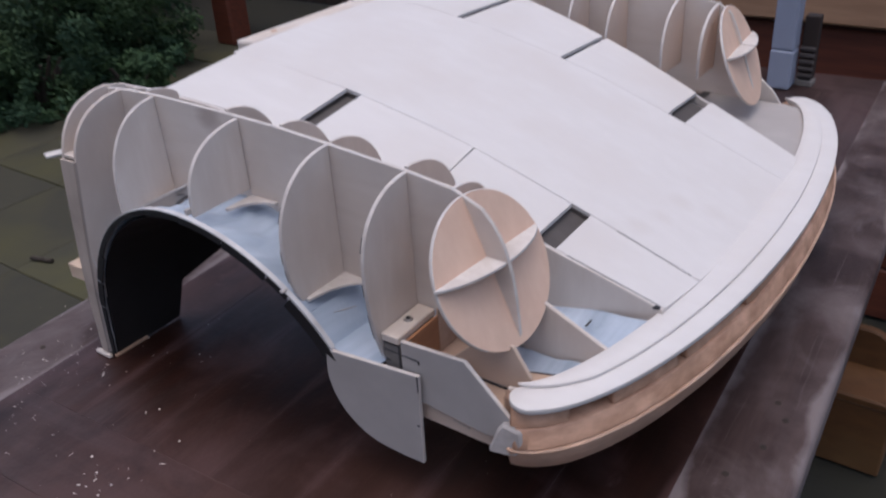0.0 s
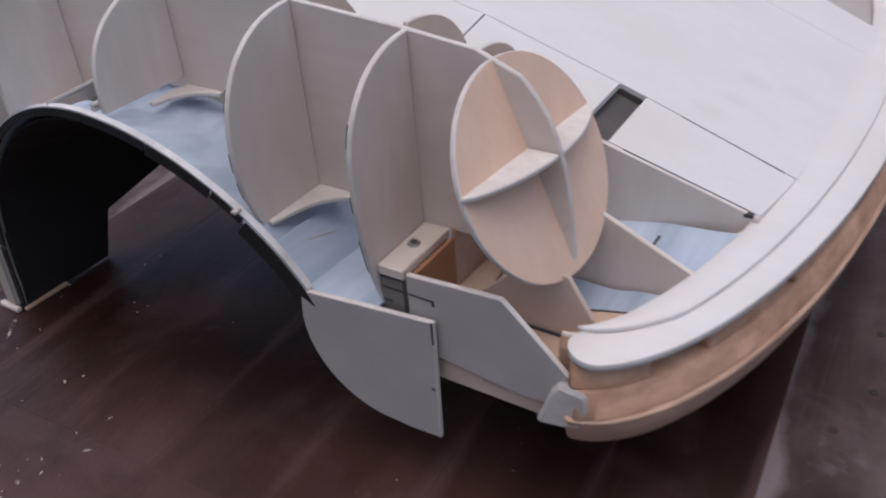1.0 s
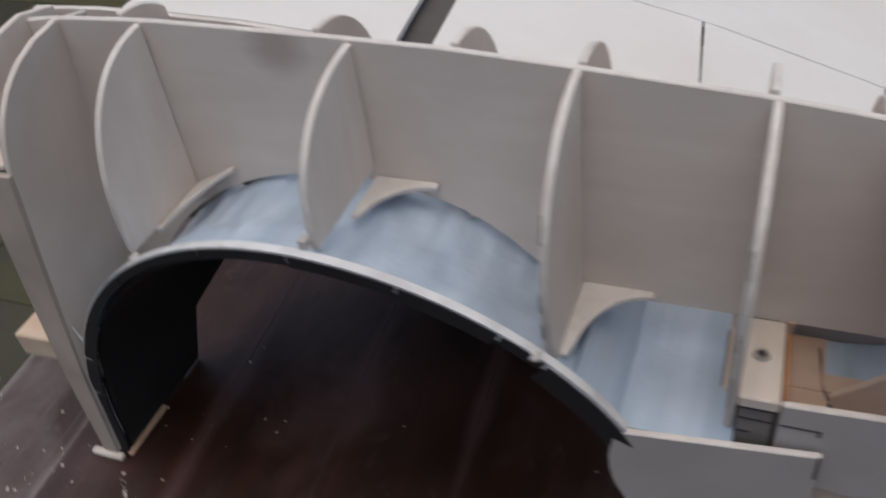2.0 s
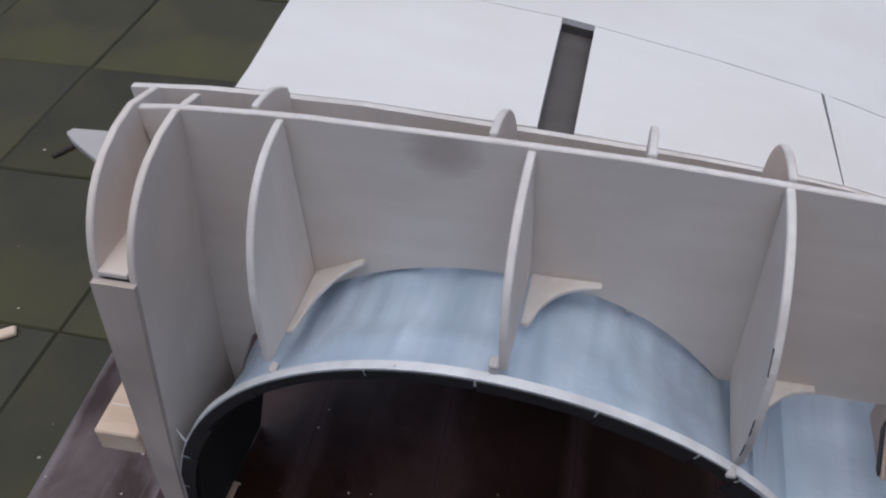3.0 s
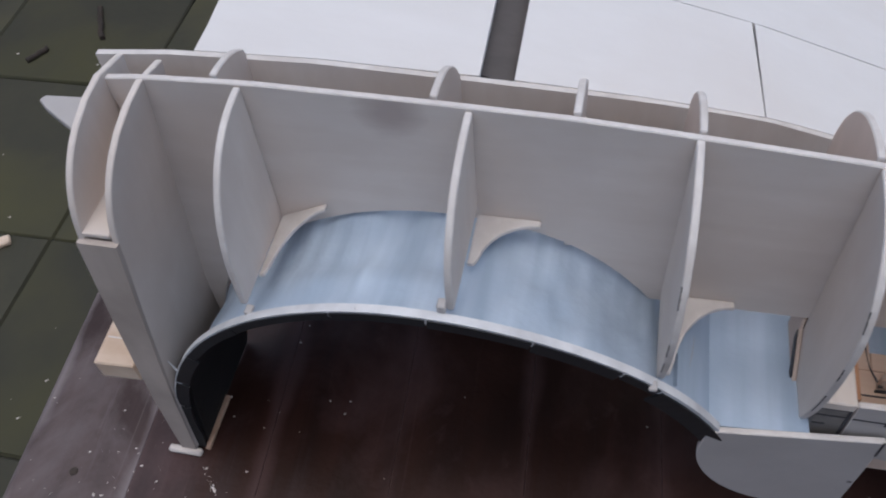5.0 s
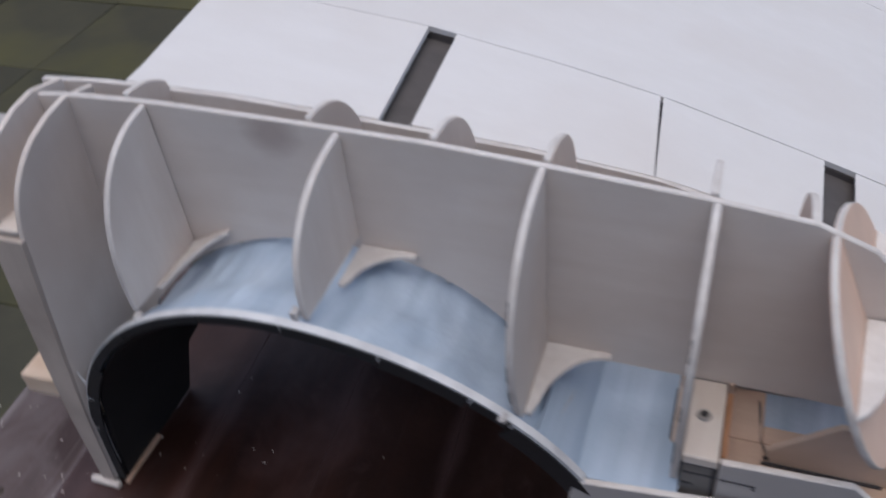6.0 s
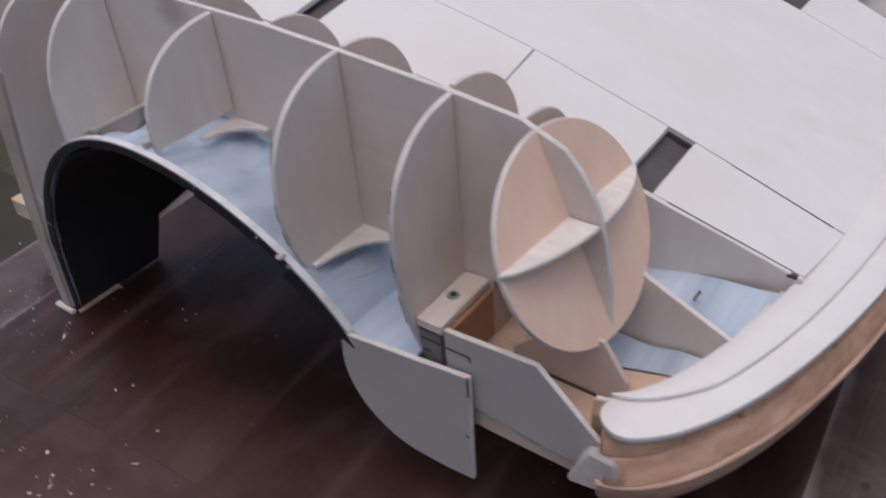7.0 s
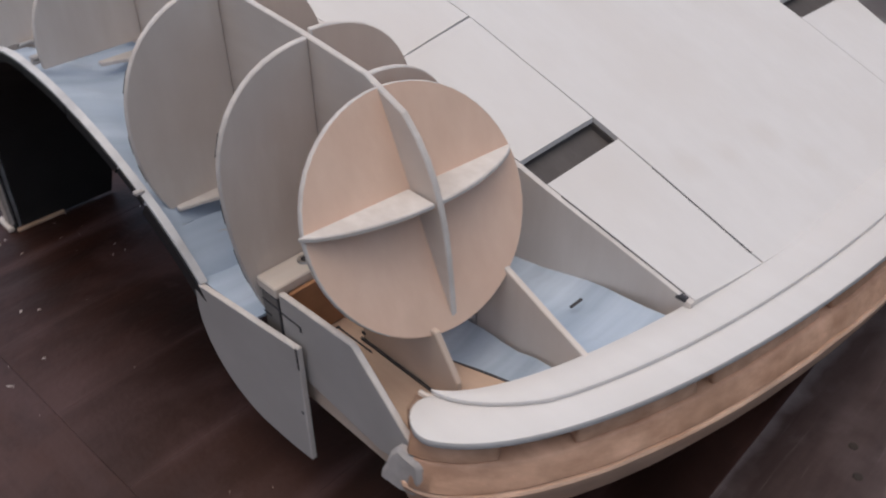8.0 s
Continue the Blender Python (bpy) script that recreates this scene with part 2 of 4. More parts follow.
OCHRE = material("ochre_board", (0.16, 0.068, 0.022), (0.085, 0.036, 0.013), (10, 10, 40), 0.6, 0.2, spots=(0.19, 0.10, 0.04), spot_scale=5, fine=80)
PLASTER = material("weathered_plaster", (0.60, 0.56, 0.52), (0.5, 0.46, 0.42), (3, 3, 3), 0.85, 0.3, fine=50)
DARKWALL = material("dark_fence", (0.045, 0.028, 0.022), (0.02, 0.014, 0.012), (12, 12, 2), 0.8, 0.4, fine=40)


# ---- mesh helpers ----
def part(name, bm, mat, parent=None, label=""):
    """Links a bmesh as one object under a thing or a part."""
    bmesh.ops.recalc_face_normals(bm, faces=bm.faces)
    me = bpy.data.meshes.new(name)
    bm.to_mesh(me)
    bm.free()
    me.materials.append(mat)
    ob = new(name, me)
    if parent:
        ob.parent = parent
    return tagged(ob, label)


def bevelled(bm, size=0.0006, seg=1, sharp=40):
    edges = [e for e in bm.edges if len(e.link_faces) == 2 and e.calc_face_angle(0) > radians(sharp)]
    if size:
        bmesh.ops.bevel(bm, geom=edges, offset=size, segments=seg, profile=0.5, affect="EDGES", clamp_overlap=True)
    return bm


def board(outline, along, thick, size=0.0006):
    """A sheet cut to an outline of (u, v) pairs; along(u, v, w) lays it into the world, w running through its thickness."""
    bm = bmesh.new()
    a = [bm.verts.new(along(u, v, -thick / 2)) for u, v in outline]
    b = [bm.verts.new(along(u, v, thick / 2)) for u, v in outline]
    bm.faces.new(a)
    bm.faces.new(b[::-1])
    for i in range(len(a)):
        bm.faces.new((a[i - 1], a[i], b[i], b[i - 1]))
    bmesh.ops.recalc_face_normals(bm, faces=bm.faces)
    return bevelled(bm, size)


def box(lo, hi, size=0.001, turn=None):
    bm = bmesh.new()
    v = [bm.verts.new((x, y, z)) for x in (lo[0], hi[0]) for y in (lo[1], hi[1]) for z in (lo[2], hi[2])]
    for q in ((0, 1, 3, 2), (4, 6, 7, 5), (0, 4, 5, 1), (2, 3, 7, 6), (0, 2, 6, 4), (1, 5, 7, 3)):
        bm.faces.new([v[i] for i in q])
    bmesh.ops.recalc_face_normals(bm, faces=bm.faces)
    bevelled(bm, size)
    if turn:
        bmesh.ops.transform(bm, matrix=turn, verts=bm.verts)
    return bm


def shell(nu, nv, top, thick, low=None):
    """A bent sheet: top(i, j) for i in 0..nu, j in 0..nv gives its upper face; low(p) its lower (straight down by default)."""
    bm = bmesh.new()
    low = low or (lambda p: p - Vector((0, 0, thick)))
    t = [[Vector(top(i / nu, j / nv)) for j in range(nv + 1)] for i in range(nu + 1)]
    a = [[bm.verts.new(p) for p in row] for row in t]
    b = [[bm.verts.new(low(p)) for p in row] for row in t]
    for i in range(nu):
        for j in range(nv):
            bm.faces.new((a[i][j], a[i + 1][j], a[i + 1][j + 1], a[i][j + 1]))
            bm.faces.new((b[i][j], b[i][j + 1], b[i + 1][j + 1], b[i + 1][j]))
    for i in range(nu):
        bm.faces.new((a[i][0], b[i][0], b[i + 1][0], a[i + 1][0]))
        bm.faces.new((a[i][nv], a[i + 1][nv], b[i + 1][nv], b[i][nv]))
    for j in range(nv):
        bm.faces.new((a[0][j], a[0][j + 1], b[0][j + 1], b[0][j]))
        bm.faces.new((a[nu][j], b[nu][j], b[nu][j + 1], a[nu][j + 1]))
    bmesh.ops.recalc_face_normals(bm, faces=bm.faces)
    return bm


def smooth(ob, angle=35):
    ob.data.shade_smooth()
    bm = bmesh.new()
    bm.from_mesh(ob.data)
    for e in bm.edges:
        if len(e.link_faces) == 2 and e.calc_face_angle(0) > radians(angle):
            e.smooth = False
    bm.to_mesh(ob.data)
    bm.free()
    return ob


def mix(x, xs, zs):
    return float(np.interp(x, xs, zs))


def empty(name, place=(0, 0, 0)):
    ob = new(name)
    ob.empty_display_size = 0.05
    ob.matrix_world = Matrix.Translation(place)
    return ob


# ---- the wooden car body on the table ----
YC = 0.292      # middle line of the bonnet
YF = 0.306      # mirror line of the two fenders
YN = 0.320      # middle line of the nose ring
TH = 0.0038     # plywood


def seam(x):
    """The joint between the centre panel and the side panels."""
    return 0.1637 + 0.050 * x


def deck_z(x, y):
    """Height of the bonnet: it falls towards the nose, is a little crowned, and its side panels droop towards the wall."""
    z = mix(x, (-0.40, -0.36, -0.28, -0.19, -0.10, -0.04, 0.06, 0.12, 0.20), (0.302, 0.300, 0.2915, 0.276, 0.2535, 0.236, 0.199, 0.1755, 0.1440))
    droop = mix(x, (-0.40, -0.35, -0.186, -0.03, 0.05), (0.004, 0.004, 0.008, 0.0015, 0.0)) * min(1.1, max(0.0, (seam(x) - y) / 0.09))
    return z - droop + (0.003 - 0.006 * min(1.0, abs(y - YC) / 0.24) ** 2) * min(1.0, max(0.0, (0.2 - x) / 0.1))


def wall_y(x):
    """The line of the wall between bonnet and fender."""
    return mix(x, (-0.40, -0.186, -0.03, 0.083, 0.18), (0.028, 0.0655, 0.0905, 0.1025, 0.1155))


def nose_line(y):
    """Where the bonnet ends, on the nose ring."""
    return 0.113 + 0.082 * math.sqrt(max(0.0, 1 - ((y - YN) / 0.357) ** 2))


def arch_z(x):
    """Top of the wheel arch."""
    q = max(0.0, 1 - ((x + 0.205) / (0.187 if x > -0.205 else 0.179)) ** 2)
    return 0.03 + 0.199 * math.sqrt(q)


def plate_top(x):
    return mix(x, (-0.385, -0.36, -0.30, -0.20, -0.14, -0.08, 0.0, 0.046), (0.299, 0.302, 0.304, 0.302, 0.300, 0.2955, 0.2885, 0.2828))


def egg(w, zc, up, down, z):
    """Half width of a fender rib at height z."""
    q = (z - zc) / up if z > zc else (zc - z) / down
    n = 2.3 if z > zc else 2.0
    return w * max(0.0, 1 - min(1, q) ** n) ** (1 / n)


body = tagged(empty("wooden_car_body"), "unfinished pale plywood model car front with bare fender ribs", "model car")


def sawn(ob, axis):
    """Gives the cut edges of a sheet, all faces that do not look along its axis, the bare laminated look, paled for the
    light they catch.
    """
    ob.data.materials.append(EDGE)
    for f in ob.data.polygons:
        if abs(f.normal[axis]) < 0.85:
            f.material_index = 1
    return ob


def bonnet():
    def panel(name, x0, x1, y0, y1, mat, label="", front=False, slant=None):
        nx = max(2, int((x1 - x0) / 0.02))

        def top(i, j):
            xa, xb = x0, x1
            x = xa + (xb - xa) * i
            a, b = (y0(x) if callable(y0) else y0), (y1(x) if callable(y1) else y1)
            y = a + (b - a) * j
            if slant:
                u = (0.1640 - y) / 0.09
                xa, xb = xa + slant[0] * u, xb + slant[1] * u
                x = xa + (xb - xa) * i
            if front:
                x = x0 + (nose_line(y) - x0) * i
            return x, y, deck_z(x, y)
        bm = shell(nx, 6, top, TH)
        return smooth(part(name, bm, mat, body, label), 30)

    far = lambda x: 0.516 - 0.19 * x
    near = lambda x: wall_y(x) - 0.0025
    # the near side, cut by two slots and one slit; the far side, cut by three slots
    for x0, x1 in ((-0.346, -0.195), (-0.176, -0.0435), (-0.0416, 0.0620), (0.0820, 0.180)):
        panel("bonnet_side_panel", x0, x1, near, seam, DECK, front=x1 > 0.17, slant={-0.176: (0, 0.0090), -0.0416: (0.0076, 0)}.get(x0))
    for x0, x1 in ((-0.346, -0.236), (-0.226, -0.087), (-0.080, 0.0530), (0.0740, 0.180)):
        panel("bonnet_side_panel", x0, x1, 2 * YC - 0.1663, far, DECK, front=x1 > 0.17)
    panel("bonnet_centre_panel", -0.352, 0.203, lambda x: seam(x) + 0.0003, 2 * YC - 0.1668, DECK, "large pale plywood centre panel of the bonnet", True)
    # dark gap between the bonnet's edge and the wall beneath it
    bm = shell(16, 1, lambda i, j: (0.092 + 0.082 * i, near(0.092 + 0.082 * i) - 0.0001 - 0.0007 * j, deck_z(0.092 + 0.082 * i, 0.1) - 0.0001), 0.0006)
    part("open_joint", bm, PENCIL, body)
    x = 0.1705
    part("open_joint", box((x, near(x) - 0.0042, deck_z(x, 0.11) - 0.0042), (x + 0.0065, near(x) - 0.0006, deck_z(x, 0.11) - 0.0012), 0.0005), PENCIL, body)
    # stringers under the joints, in the dark tone that carries the slots' shade
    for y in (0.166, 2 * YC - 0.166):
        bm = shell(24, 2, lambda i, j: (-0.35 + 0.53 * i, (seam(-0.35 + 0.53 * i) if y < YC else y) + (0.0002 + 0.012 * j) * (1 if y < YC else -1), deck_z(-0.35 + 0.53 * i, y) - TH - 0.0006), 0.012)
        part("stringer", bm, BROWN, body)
    # dark sheets close under the slots paint the shade inside them
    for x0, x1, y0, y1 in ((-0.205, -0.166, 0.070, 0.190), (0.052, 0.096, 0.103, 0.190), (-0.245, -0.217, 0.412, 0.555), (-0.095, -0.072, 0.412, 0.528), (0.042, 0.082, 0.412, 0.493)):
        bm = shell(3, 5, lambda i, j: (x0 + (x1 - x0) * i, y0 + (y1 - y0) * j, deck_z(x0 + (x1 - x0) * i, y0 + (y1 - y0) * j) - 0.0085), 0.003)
        part("slot_shade_sheet", bm, BROWN, body)
    bm = shell(14, 1, lambda i, j: (0.108 + 0.072 * i, seam(0.108 + 0.072 * i) - 0.0005 + (0.0004 + 0.0009 * i) * j, deck_z(0.108 + 0.072 * i, 0.168) + 0.0003), 0.0004)
    part("open_joint", bm, PENCIL, body)
    # batten along the rear edge of the centre panel
    bm = box((-0.380, 0.176, 0.282), (-0.353, 2 * YC - 0.176, 0.3015), 0.002)
    batten = part("rear_batten", bm, PALE, body, "pale pine batten with a knot")
    bm = bmesh.new()
    bmesh.ops.create_cone(bm, cap_ends=True, segments=14, radius1=0.0045, radius2=0.0038, depth=0.0012, matrix=Matrix.Translation((-0.367, 0.225, 0.3018)))
    part("knot", bm, TAN, batten)
    # rear bulkhead that carries the bonnet
    bm = board([(0.042, 0.16), (2 * YC - 0.03, 0.16), (2 * YC - 0.03, 0.288), (YC, 0.293), (0.042, 0.288)], lambda u, v, w: (-0.340 + w, u, v), TH)
    part("rear_bulkhead", bm, PLY, body)


def fender(side):
    """One fender: centre plate, ribs, gussets, wheel arch, headlight disc. side 1: the far one, mirrored."""
    def at(x, y, z):
        return (x - 0.010, 2 * YF - y, z) if side else (x, y, z)

    def edge_y(x):
        return 0.099 + 0.19 * x if side else wall_y(x)

    # centre plate
    out = [(x, plate_top(x)) for x in np.linspace(-0.380, 0.046, 26)]
    for k in range(1, 13):
        u = k / 12
        z = 0.2815 - 0.1195 * u
        out.append((0.055 + 0.051 * u + (0.005 if side else 0.021) * math.sin(math.pi * min(1, u ** 0.60)), z))
    out += [(x, 0.164) for x in (0.06, 0.0, -0.05, -0.088)]
    out += [(x, arch_z(x) - 0.008 - 0.012 * max(0.0, (x + 0.15) / 0.06) ** 2) for x in np.linspace(-0.093, -0.34, 22)]
    out += [(-0.354, 0.137), (-0.364, 0.112), (-0.3725, 0.087), (-0.3765, 0.087), (-0.3745, 0.24)]
    plate = sawn(part("fender_plate", board(out, lambda u, v, w: at(u, w, v), TH), PLATE, body), 1)

    # wall between bonnet and fender
    def wall(i, j):
        x = -0.397 + 0.577 * i
        y = edge_y(x) - 0.0065
        top = deck_z(x, y) - 0.0004
        foot = mix(x, (-0.40, -0.05, 0.05, 0.18), (0.15, 0.10, 0.105, 0.10))
        return at(x, y, foot + (top - foot) * j)
    bm = shell(30, 1, wall, TH, lambda p: p + Vector((0, (-1 if side else 1) * TH, 0)))
    sawn(part("bonnet_side_wall", bm, PLY, body), 1)

    # outer ribs: station, half width, height of the widest point, top, fall, foot
    def rib(x, w, zc, zt, down, foot):
        zs = [zt - (zt - foot) * (1 - math.cos(math.pi / 2 * k / 20)) for k in range(21)]
        o = [(-egg(w, zc, zt - zc, down, z), z) for z in zs]
        o = [(-TH / 2 - 0.0002, zs[0])] + [p for p in o[1:] if p[0] < -TH / 2 - 0.0002] + [(-TH / 2 - 0.0002, foot)]
        return board(o, lambda u, v, q: at(x + q, u, v), TH)

    def inner_rib(x, w, zc, zt, foot=0.20):
        end = edge_y(x) - 0.005
        zs = [zt - (zt - foot) * (1 - math.cos(math.pi / 2 * k / 20)) for k in range(21)]
        o = [(TH / 2 + 0.0002, zt)] + [(min(end, egg(w, zc, zt - zc, 0.2, z)), z) for z in zs[1:]] + [(TH / 2 + 0.0002, foot)]
        return board(o, lambda u, v, q: at(x + q, u, v), TH)

    for x, w, zc, zt, down, foot in ((-0.305, 0.066, 0.215, 0.3025, 0.12, 0.203), (-0.188, 0.070, 0.240, 0.300, 0.10, 0.230),
                                     (-0.080, 0.070, 0.222, 0.2955, 0.09, 0.170), (0.002, 0.0645, 0.221, 0.288, 0.135, 0.1180)):
        sawn(part("rib", rib(x, w, zc, zt, down, foot), PLY, plate), 0)
    for x, y, z in ((-0.0845, -0.0715, 0.187), (-0.3005, -0.0690, 0.2035), (-0.1915, -0.0712, 0.2345), (-0.1915, -0.0712, 0.2372)):
        part("rib_tab", board([(-0.0022, -0.0012), (0.0022, -0.0012), (0.0022, 0.0012), (-0.0022, 0.0012)], lambda u, v, q: at(x + u, y + q, z + v), 0.006), PRIMED, plate)
    for x, w, zc, zt, down, zz in ((-0.080, 0.070, 0.222, 0.2955, 0.09, (0.262, 0.225, 0.205)), (0.002, 0.0645, 0.221, 0.288, 0.135, (0.255, 0.215, 0.185, 0.172))):
        for z in zz:
            y = -egg(w, zc, zt - zc, down, z)
            y2 = -egg(w, zc, zt - zc, down, z - 0.012)
            bm = shell(6, 1, lambda i, j: at(x - 0.0019 + (0.0002 + 0.0005 * abs(math.sin(7 * i + 40 * z))) * j, y + (y2 - y) * i - 0.00015 - 0.0009 * math.sin(math.pi * i) * 0.2, z - 0.012 * i), 0.0003, lambda p: p + Vector((0, -0.0003 if side else 0.0003, 0)))
            part("edge_mark", bm, PENCIL, plate)
    for x, w, zt in ((-0.319, 0.062, 0.305), (-0.206, 0.064, 0.3040), (-0.137, 0.066, 0.3015), (-0.079, 0.068, 0.2970), (0.0, 0.070, 0.2905), (0.045, 0.058, 0.2815)):
        sawn(part("inner_rib", inner_rib(x, w, 0.222, zt), ROSY if x > -0.1 else INNER, plate), 0)

    # gussets between ribs and plate, with a hollow curved edge
    for x, z, dx, dy, s, tilt in ((-0.188, 0.2232, 0.0365, 0.036, 1, 0.0), (-0.080, 0.1705, 0.039, 0.054, 1, 0.0), (-0.305, 0.2010, 0.032, 0.046, 1, 0.52)):
        o = [(x + s * TH / 2, -TH / 2 - 0.0003), (x + s * dx, -TH / 2 - 0.0003), (x + s * dx, -0.0065)]
        for k in range(1, 10):
            a = math.pi / 2 * k / 10
            o.append((x + s * (dx - (dx - 0.007) * math.sin(a)), -0.0065 - (dy - 0.0065) * (1 - math.cos(a))))
        o += [(x + s * 0.0055, -dy), (x + s * TH / 2, -dy)]
        part("gusset", board(o, lambda u, v, q: at(u, v, z + q + tilt * (u - x)), 0.003), EDGE, plate, "small pale gusset with a hollow edge")

    # wheel arch: a bent band, pale blue above, black below
    def curve(r, n=44, a0=1.0, a1=0.178):
        pts = [(-0.205 - 0.179 - r * 1.0 - 0.004, 0.0085)] if a0 >= 1 else []
        for k in range(n + 1):
            a = math.pi * (a0 + (a1 - a0) * k / n)
            pts.append((-0.205 + ((0.187 if math.cos(a) > 0 else 0.179) + r) * math.cos(a), 0.03 + (0.199 + r) * math.sin(a)))
        return pts

    def band(r0, r1, y0, y1, a0=1.0, a1=0.178, n=44):
        bm = bmesh.new()
        lo, hi = curve(r0, n, a0, a1), curve(r1, n, a0, a1)

        def lip(x):
            return 0.013 * max(0.0, (x + 0.2) / 0.16) ** 2 + 0.006 * max(0.0, (-0.2 - x) / 0.19) ** 2
        rows = []
        for (xa, za), (xb, zb) in zip(lo, hi):
            g = lip(xb)
            rows.append([bm.verts.new(at(*p)) for p in ((xa, y0 + g, za), (xb, y0 + g, zb), (xb, y1 + g, zb), (xa, y1 + g, za))])
        for p, q in zip(rows, rows[1:]):
            for k in range(4):
                bm.faces.new((p[k], p[(k + 1) % 4], q[(k + 1) % 4], q[k]))
        bm.faces.new(rows[0])
        bm.faces.new(rows[-1][::-1])
        return bm

    well = smooth(part("wheel_arch", band(-0.0008, 0.0045, -0.0785, -0.0735), RIM, body, "whitened bent plywood wheel arch rim patched with black tape"))

    def edge_of(x):
        if x > -0.05:
            return mix(x, (-0.05, 0.005), (-0.0622, -0.0588))
        return -0.0737 + 0.013 * max(0.0, (x + 0.2) / 0.16) ** 2 + 0.006 * max(0.0, (-0.2 - x) / 0.19) ** 2

    def cover(i, j):
        x = -0.368 + 0.3730 * i
        z = arch_z(x) + 0.0005
        if x > -0.085:
            z = mix(x, (-0.085, -0.07, -0.058, -0.048, -0.02, 0.005), (arch_z(-0.085), 0.1640, 0.1490, 0.1362, 0.1362, 0.1375))
        sag = 0.013 + 0.008 * min(1, max(0.0, (x + 0.19) / 0.09)) * (1 if x < -0.07 else 0.0)
        y0 = edge_of(x)
        y1 = mix(x, (-0.10, -0.08), (0.008, 0.045))
        fold = (0.0034 * noise.noise((48 * x + 1.5 * j, 5 * j, 4.0)) + 0.0020 * noise.noise((110 * x, 4 * j, 9.0))) * min(1.0, 4 * j) * (1 if x < -0.09 else 0.4)
        return at(x, y0 + (y1 - y0) * j, z + fold - (sag if x < -0.07 else 0.004) * min(1.0, 1.9 * j))

    def lining(i, j):
        x, y, z = cover(max(0.0, (i - 0.08) / 0.92 * 0.9), min(1.0, 2.4 * j))
        z -= 0.0062
        if i < 0.08:
            k = i / 0.08
            x, z = -0.3845 + (x + 0.3845) * k, 0.0085 + (z - 0.0085) * k
        deep = 0.017 + 0.19 * z if i < 0.06 else mix(x, (-0.2, -0.1), (0.105, 0.045))
        front = edge_of(x)
        return at(x, front + (deep - front) * j, z)
    smooth(part("arch_cover", shell(190, 12, cover, 0.0016), BLUE, well, "wheel arch skin painted streaky pale blue"))
    smooth(part("arch_lining", shell(64, 4, lining, 0.0015, lambda p: p + Vector((0.0010, 0, -0.0012))), BLACK, well, "matt black underside of the wheel arch"))
    well_side = [(-0.026, 0.122), (-0.026, 0.1360), (-0.003, 0.1560), (-0.0025, 0.1637), (0.016, 0.1637), (0.016, 0.122)]
    part("well_end", board(well_side, lambda u, v, q: at(-0.0013 + q, u, v), 0.0022), WALLTAN, well)
    part("pencil_and_crease_line", board([(-0.024, 0.130), (-0.024, 0.1372), (-0.004, 0.1552), (-0.004, 0.148)], lambda u, v, q: at(-0.0030 + q, u, v), 0.0008, 0), PENCIL, well)
    # crease in the skin catching low light, painted as a grey strip
    def lit_crease(i, j):
        p = cover(0.820 + 0.009 * i + 0.0012 * j * math.sin(math.pi * i), 0.236 + 0.24 * i)
        return p[0], p[1], p[2] + 0.0012
    part("pencil_and_crease_line", shell(8, 1, lit_crease, 0.0004), PUTTY, well)
    for a0, a1, r in ((1.0, 0.93, 0.0), (0.925, 0.87, -0.0003), (0.865, 0.80, 0.0), (0.798, 0.70, 0.0028), (0.698, 0.58, 0.0034), (0.578, 0.49, 0.0030), (0.488, 0.40, 0.0022), (0.398, 0.315, 0.0002), (0.312, 0.272, 0.0030), (0.268, 0.160, -0.0048)):
        smooth(part("tape_patch", band(-0.0052 + r, 0.0034 + max(min(r, 0.0), -0.0012), -0.0793, -0.0778, a0, a1, 20), TAPE, well))

    for x, y, z, lean, rise in ((-0.366, -0.074, 0.128, -0.0025, 0.011), (-0.2365, -0.0765, 0.2288, 0.002, 0.0035), (-0.135, -0.0725, 0.2150, 0.0035, 0.0025)):
        bm = board([(-0.0006, 0.0), (0.0008, 0.0), (lean + 0.0002, rise)], lambda u, v, q: at(x + u, y + q, z + v), 0.0008, 0)
        part("veneer_sliver", bm, RIM, well)

    # rear post: two leaning ribs with a panel between them, and a strip under its foot
    def post(x, top, foot_x):
        slope = (x - foot_x) / 0.30
        o = [(0.020, top - 0.006), (-0.004, top)] + [(-egg(0.0665, 0.235, top - 0.235, 3, z), z) for z in np.linspace(top - 0.002, 0.235, 14)]
        o += [(-0.070, 0.19), (-0.0755, 0.10), (-0.0765, 0.012), (-0.066, 0.0085), (-0.030, 0.0085), (0.020, 0.070)]
        return board(o, lambda u, v, q: at(foot_x + slope * v + q, u, v), TH)
    leg = part("rear_post_rib", post(-0.380, 0.304, -0.3980), PLY, body)
    part("rear_post_rib", post(-0.358, 0.302, -0.391), PLY, body)
    bm = shell(12, 1, lambda i, j: at(-0.3999 + 0.0600 * (0.012 + 0.234 * i) + (0.0112 + 0.0118 * i) * j, -0.0774 + 0.0085 * max(0.0, (i - 0.3) / 0.7) ** 1.4, 0.012 + 0.234 * i),
               TH, lambda p: p + Vector((0, (-1 if side else 1) * TH, 0)))
    part("post_panel", bm, POSTPLY, leg)
    # added black board: paints the dark of the gap behind the arch
    part("gap_shade_board", board([(-0.068, 0.0085), (0.0, 0.0085), (0.0, 0.085), (-0.068, 0.085)], lambda u, v, q: at(-0.3878 + 0.15 * v + q, u, v), 0.004), BLACK, leg)
    bm = box((-0.3830, -0.0655, 0.2475), (-0.3660, -0.004, 0.251), 0.0006)
    if side:
        bmesh.ops.transform(bm, matrix=Matrix.Translation((0, 2 * YF, 0)) @ Matrix.Scale(-1, 4, (0, 1, 0)), verts=bm.verts)
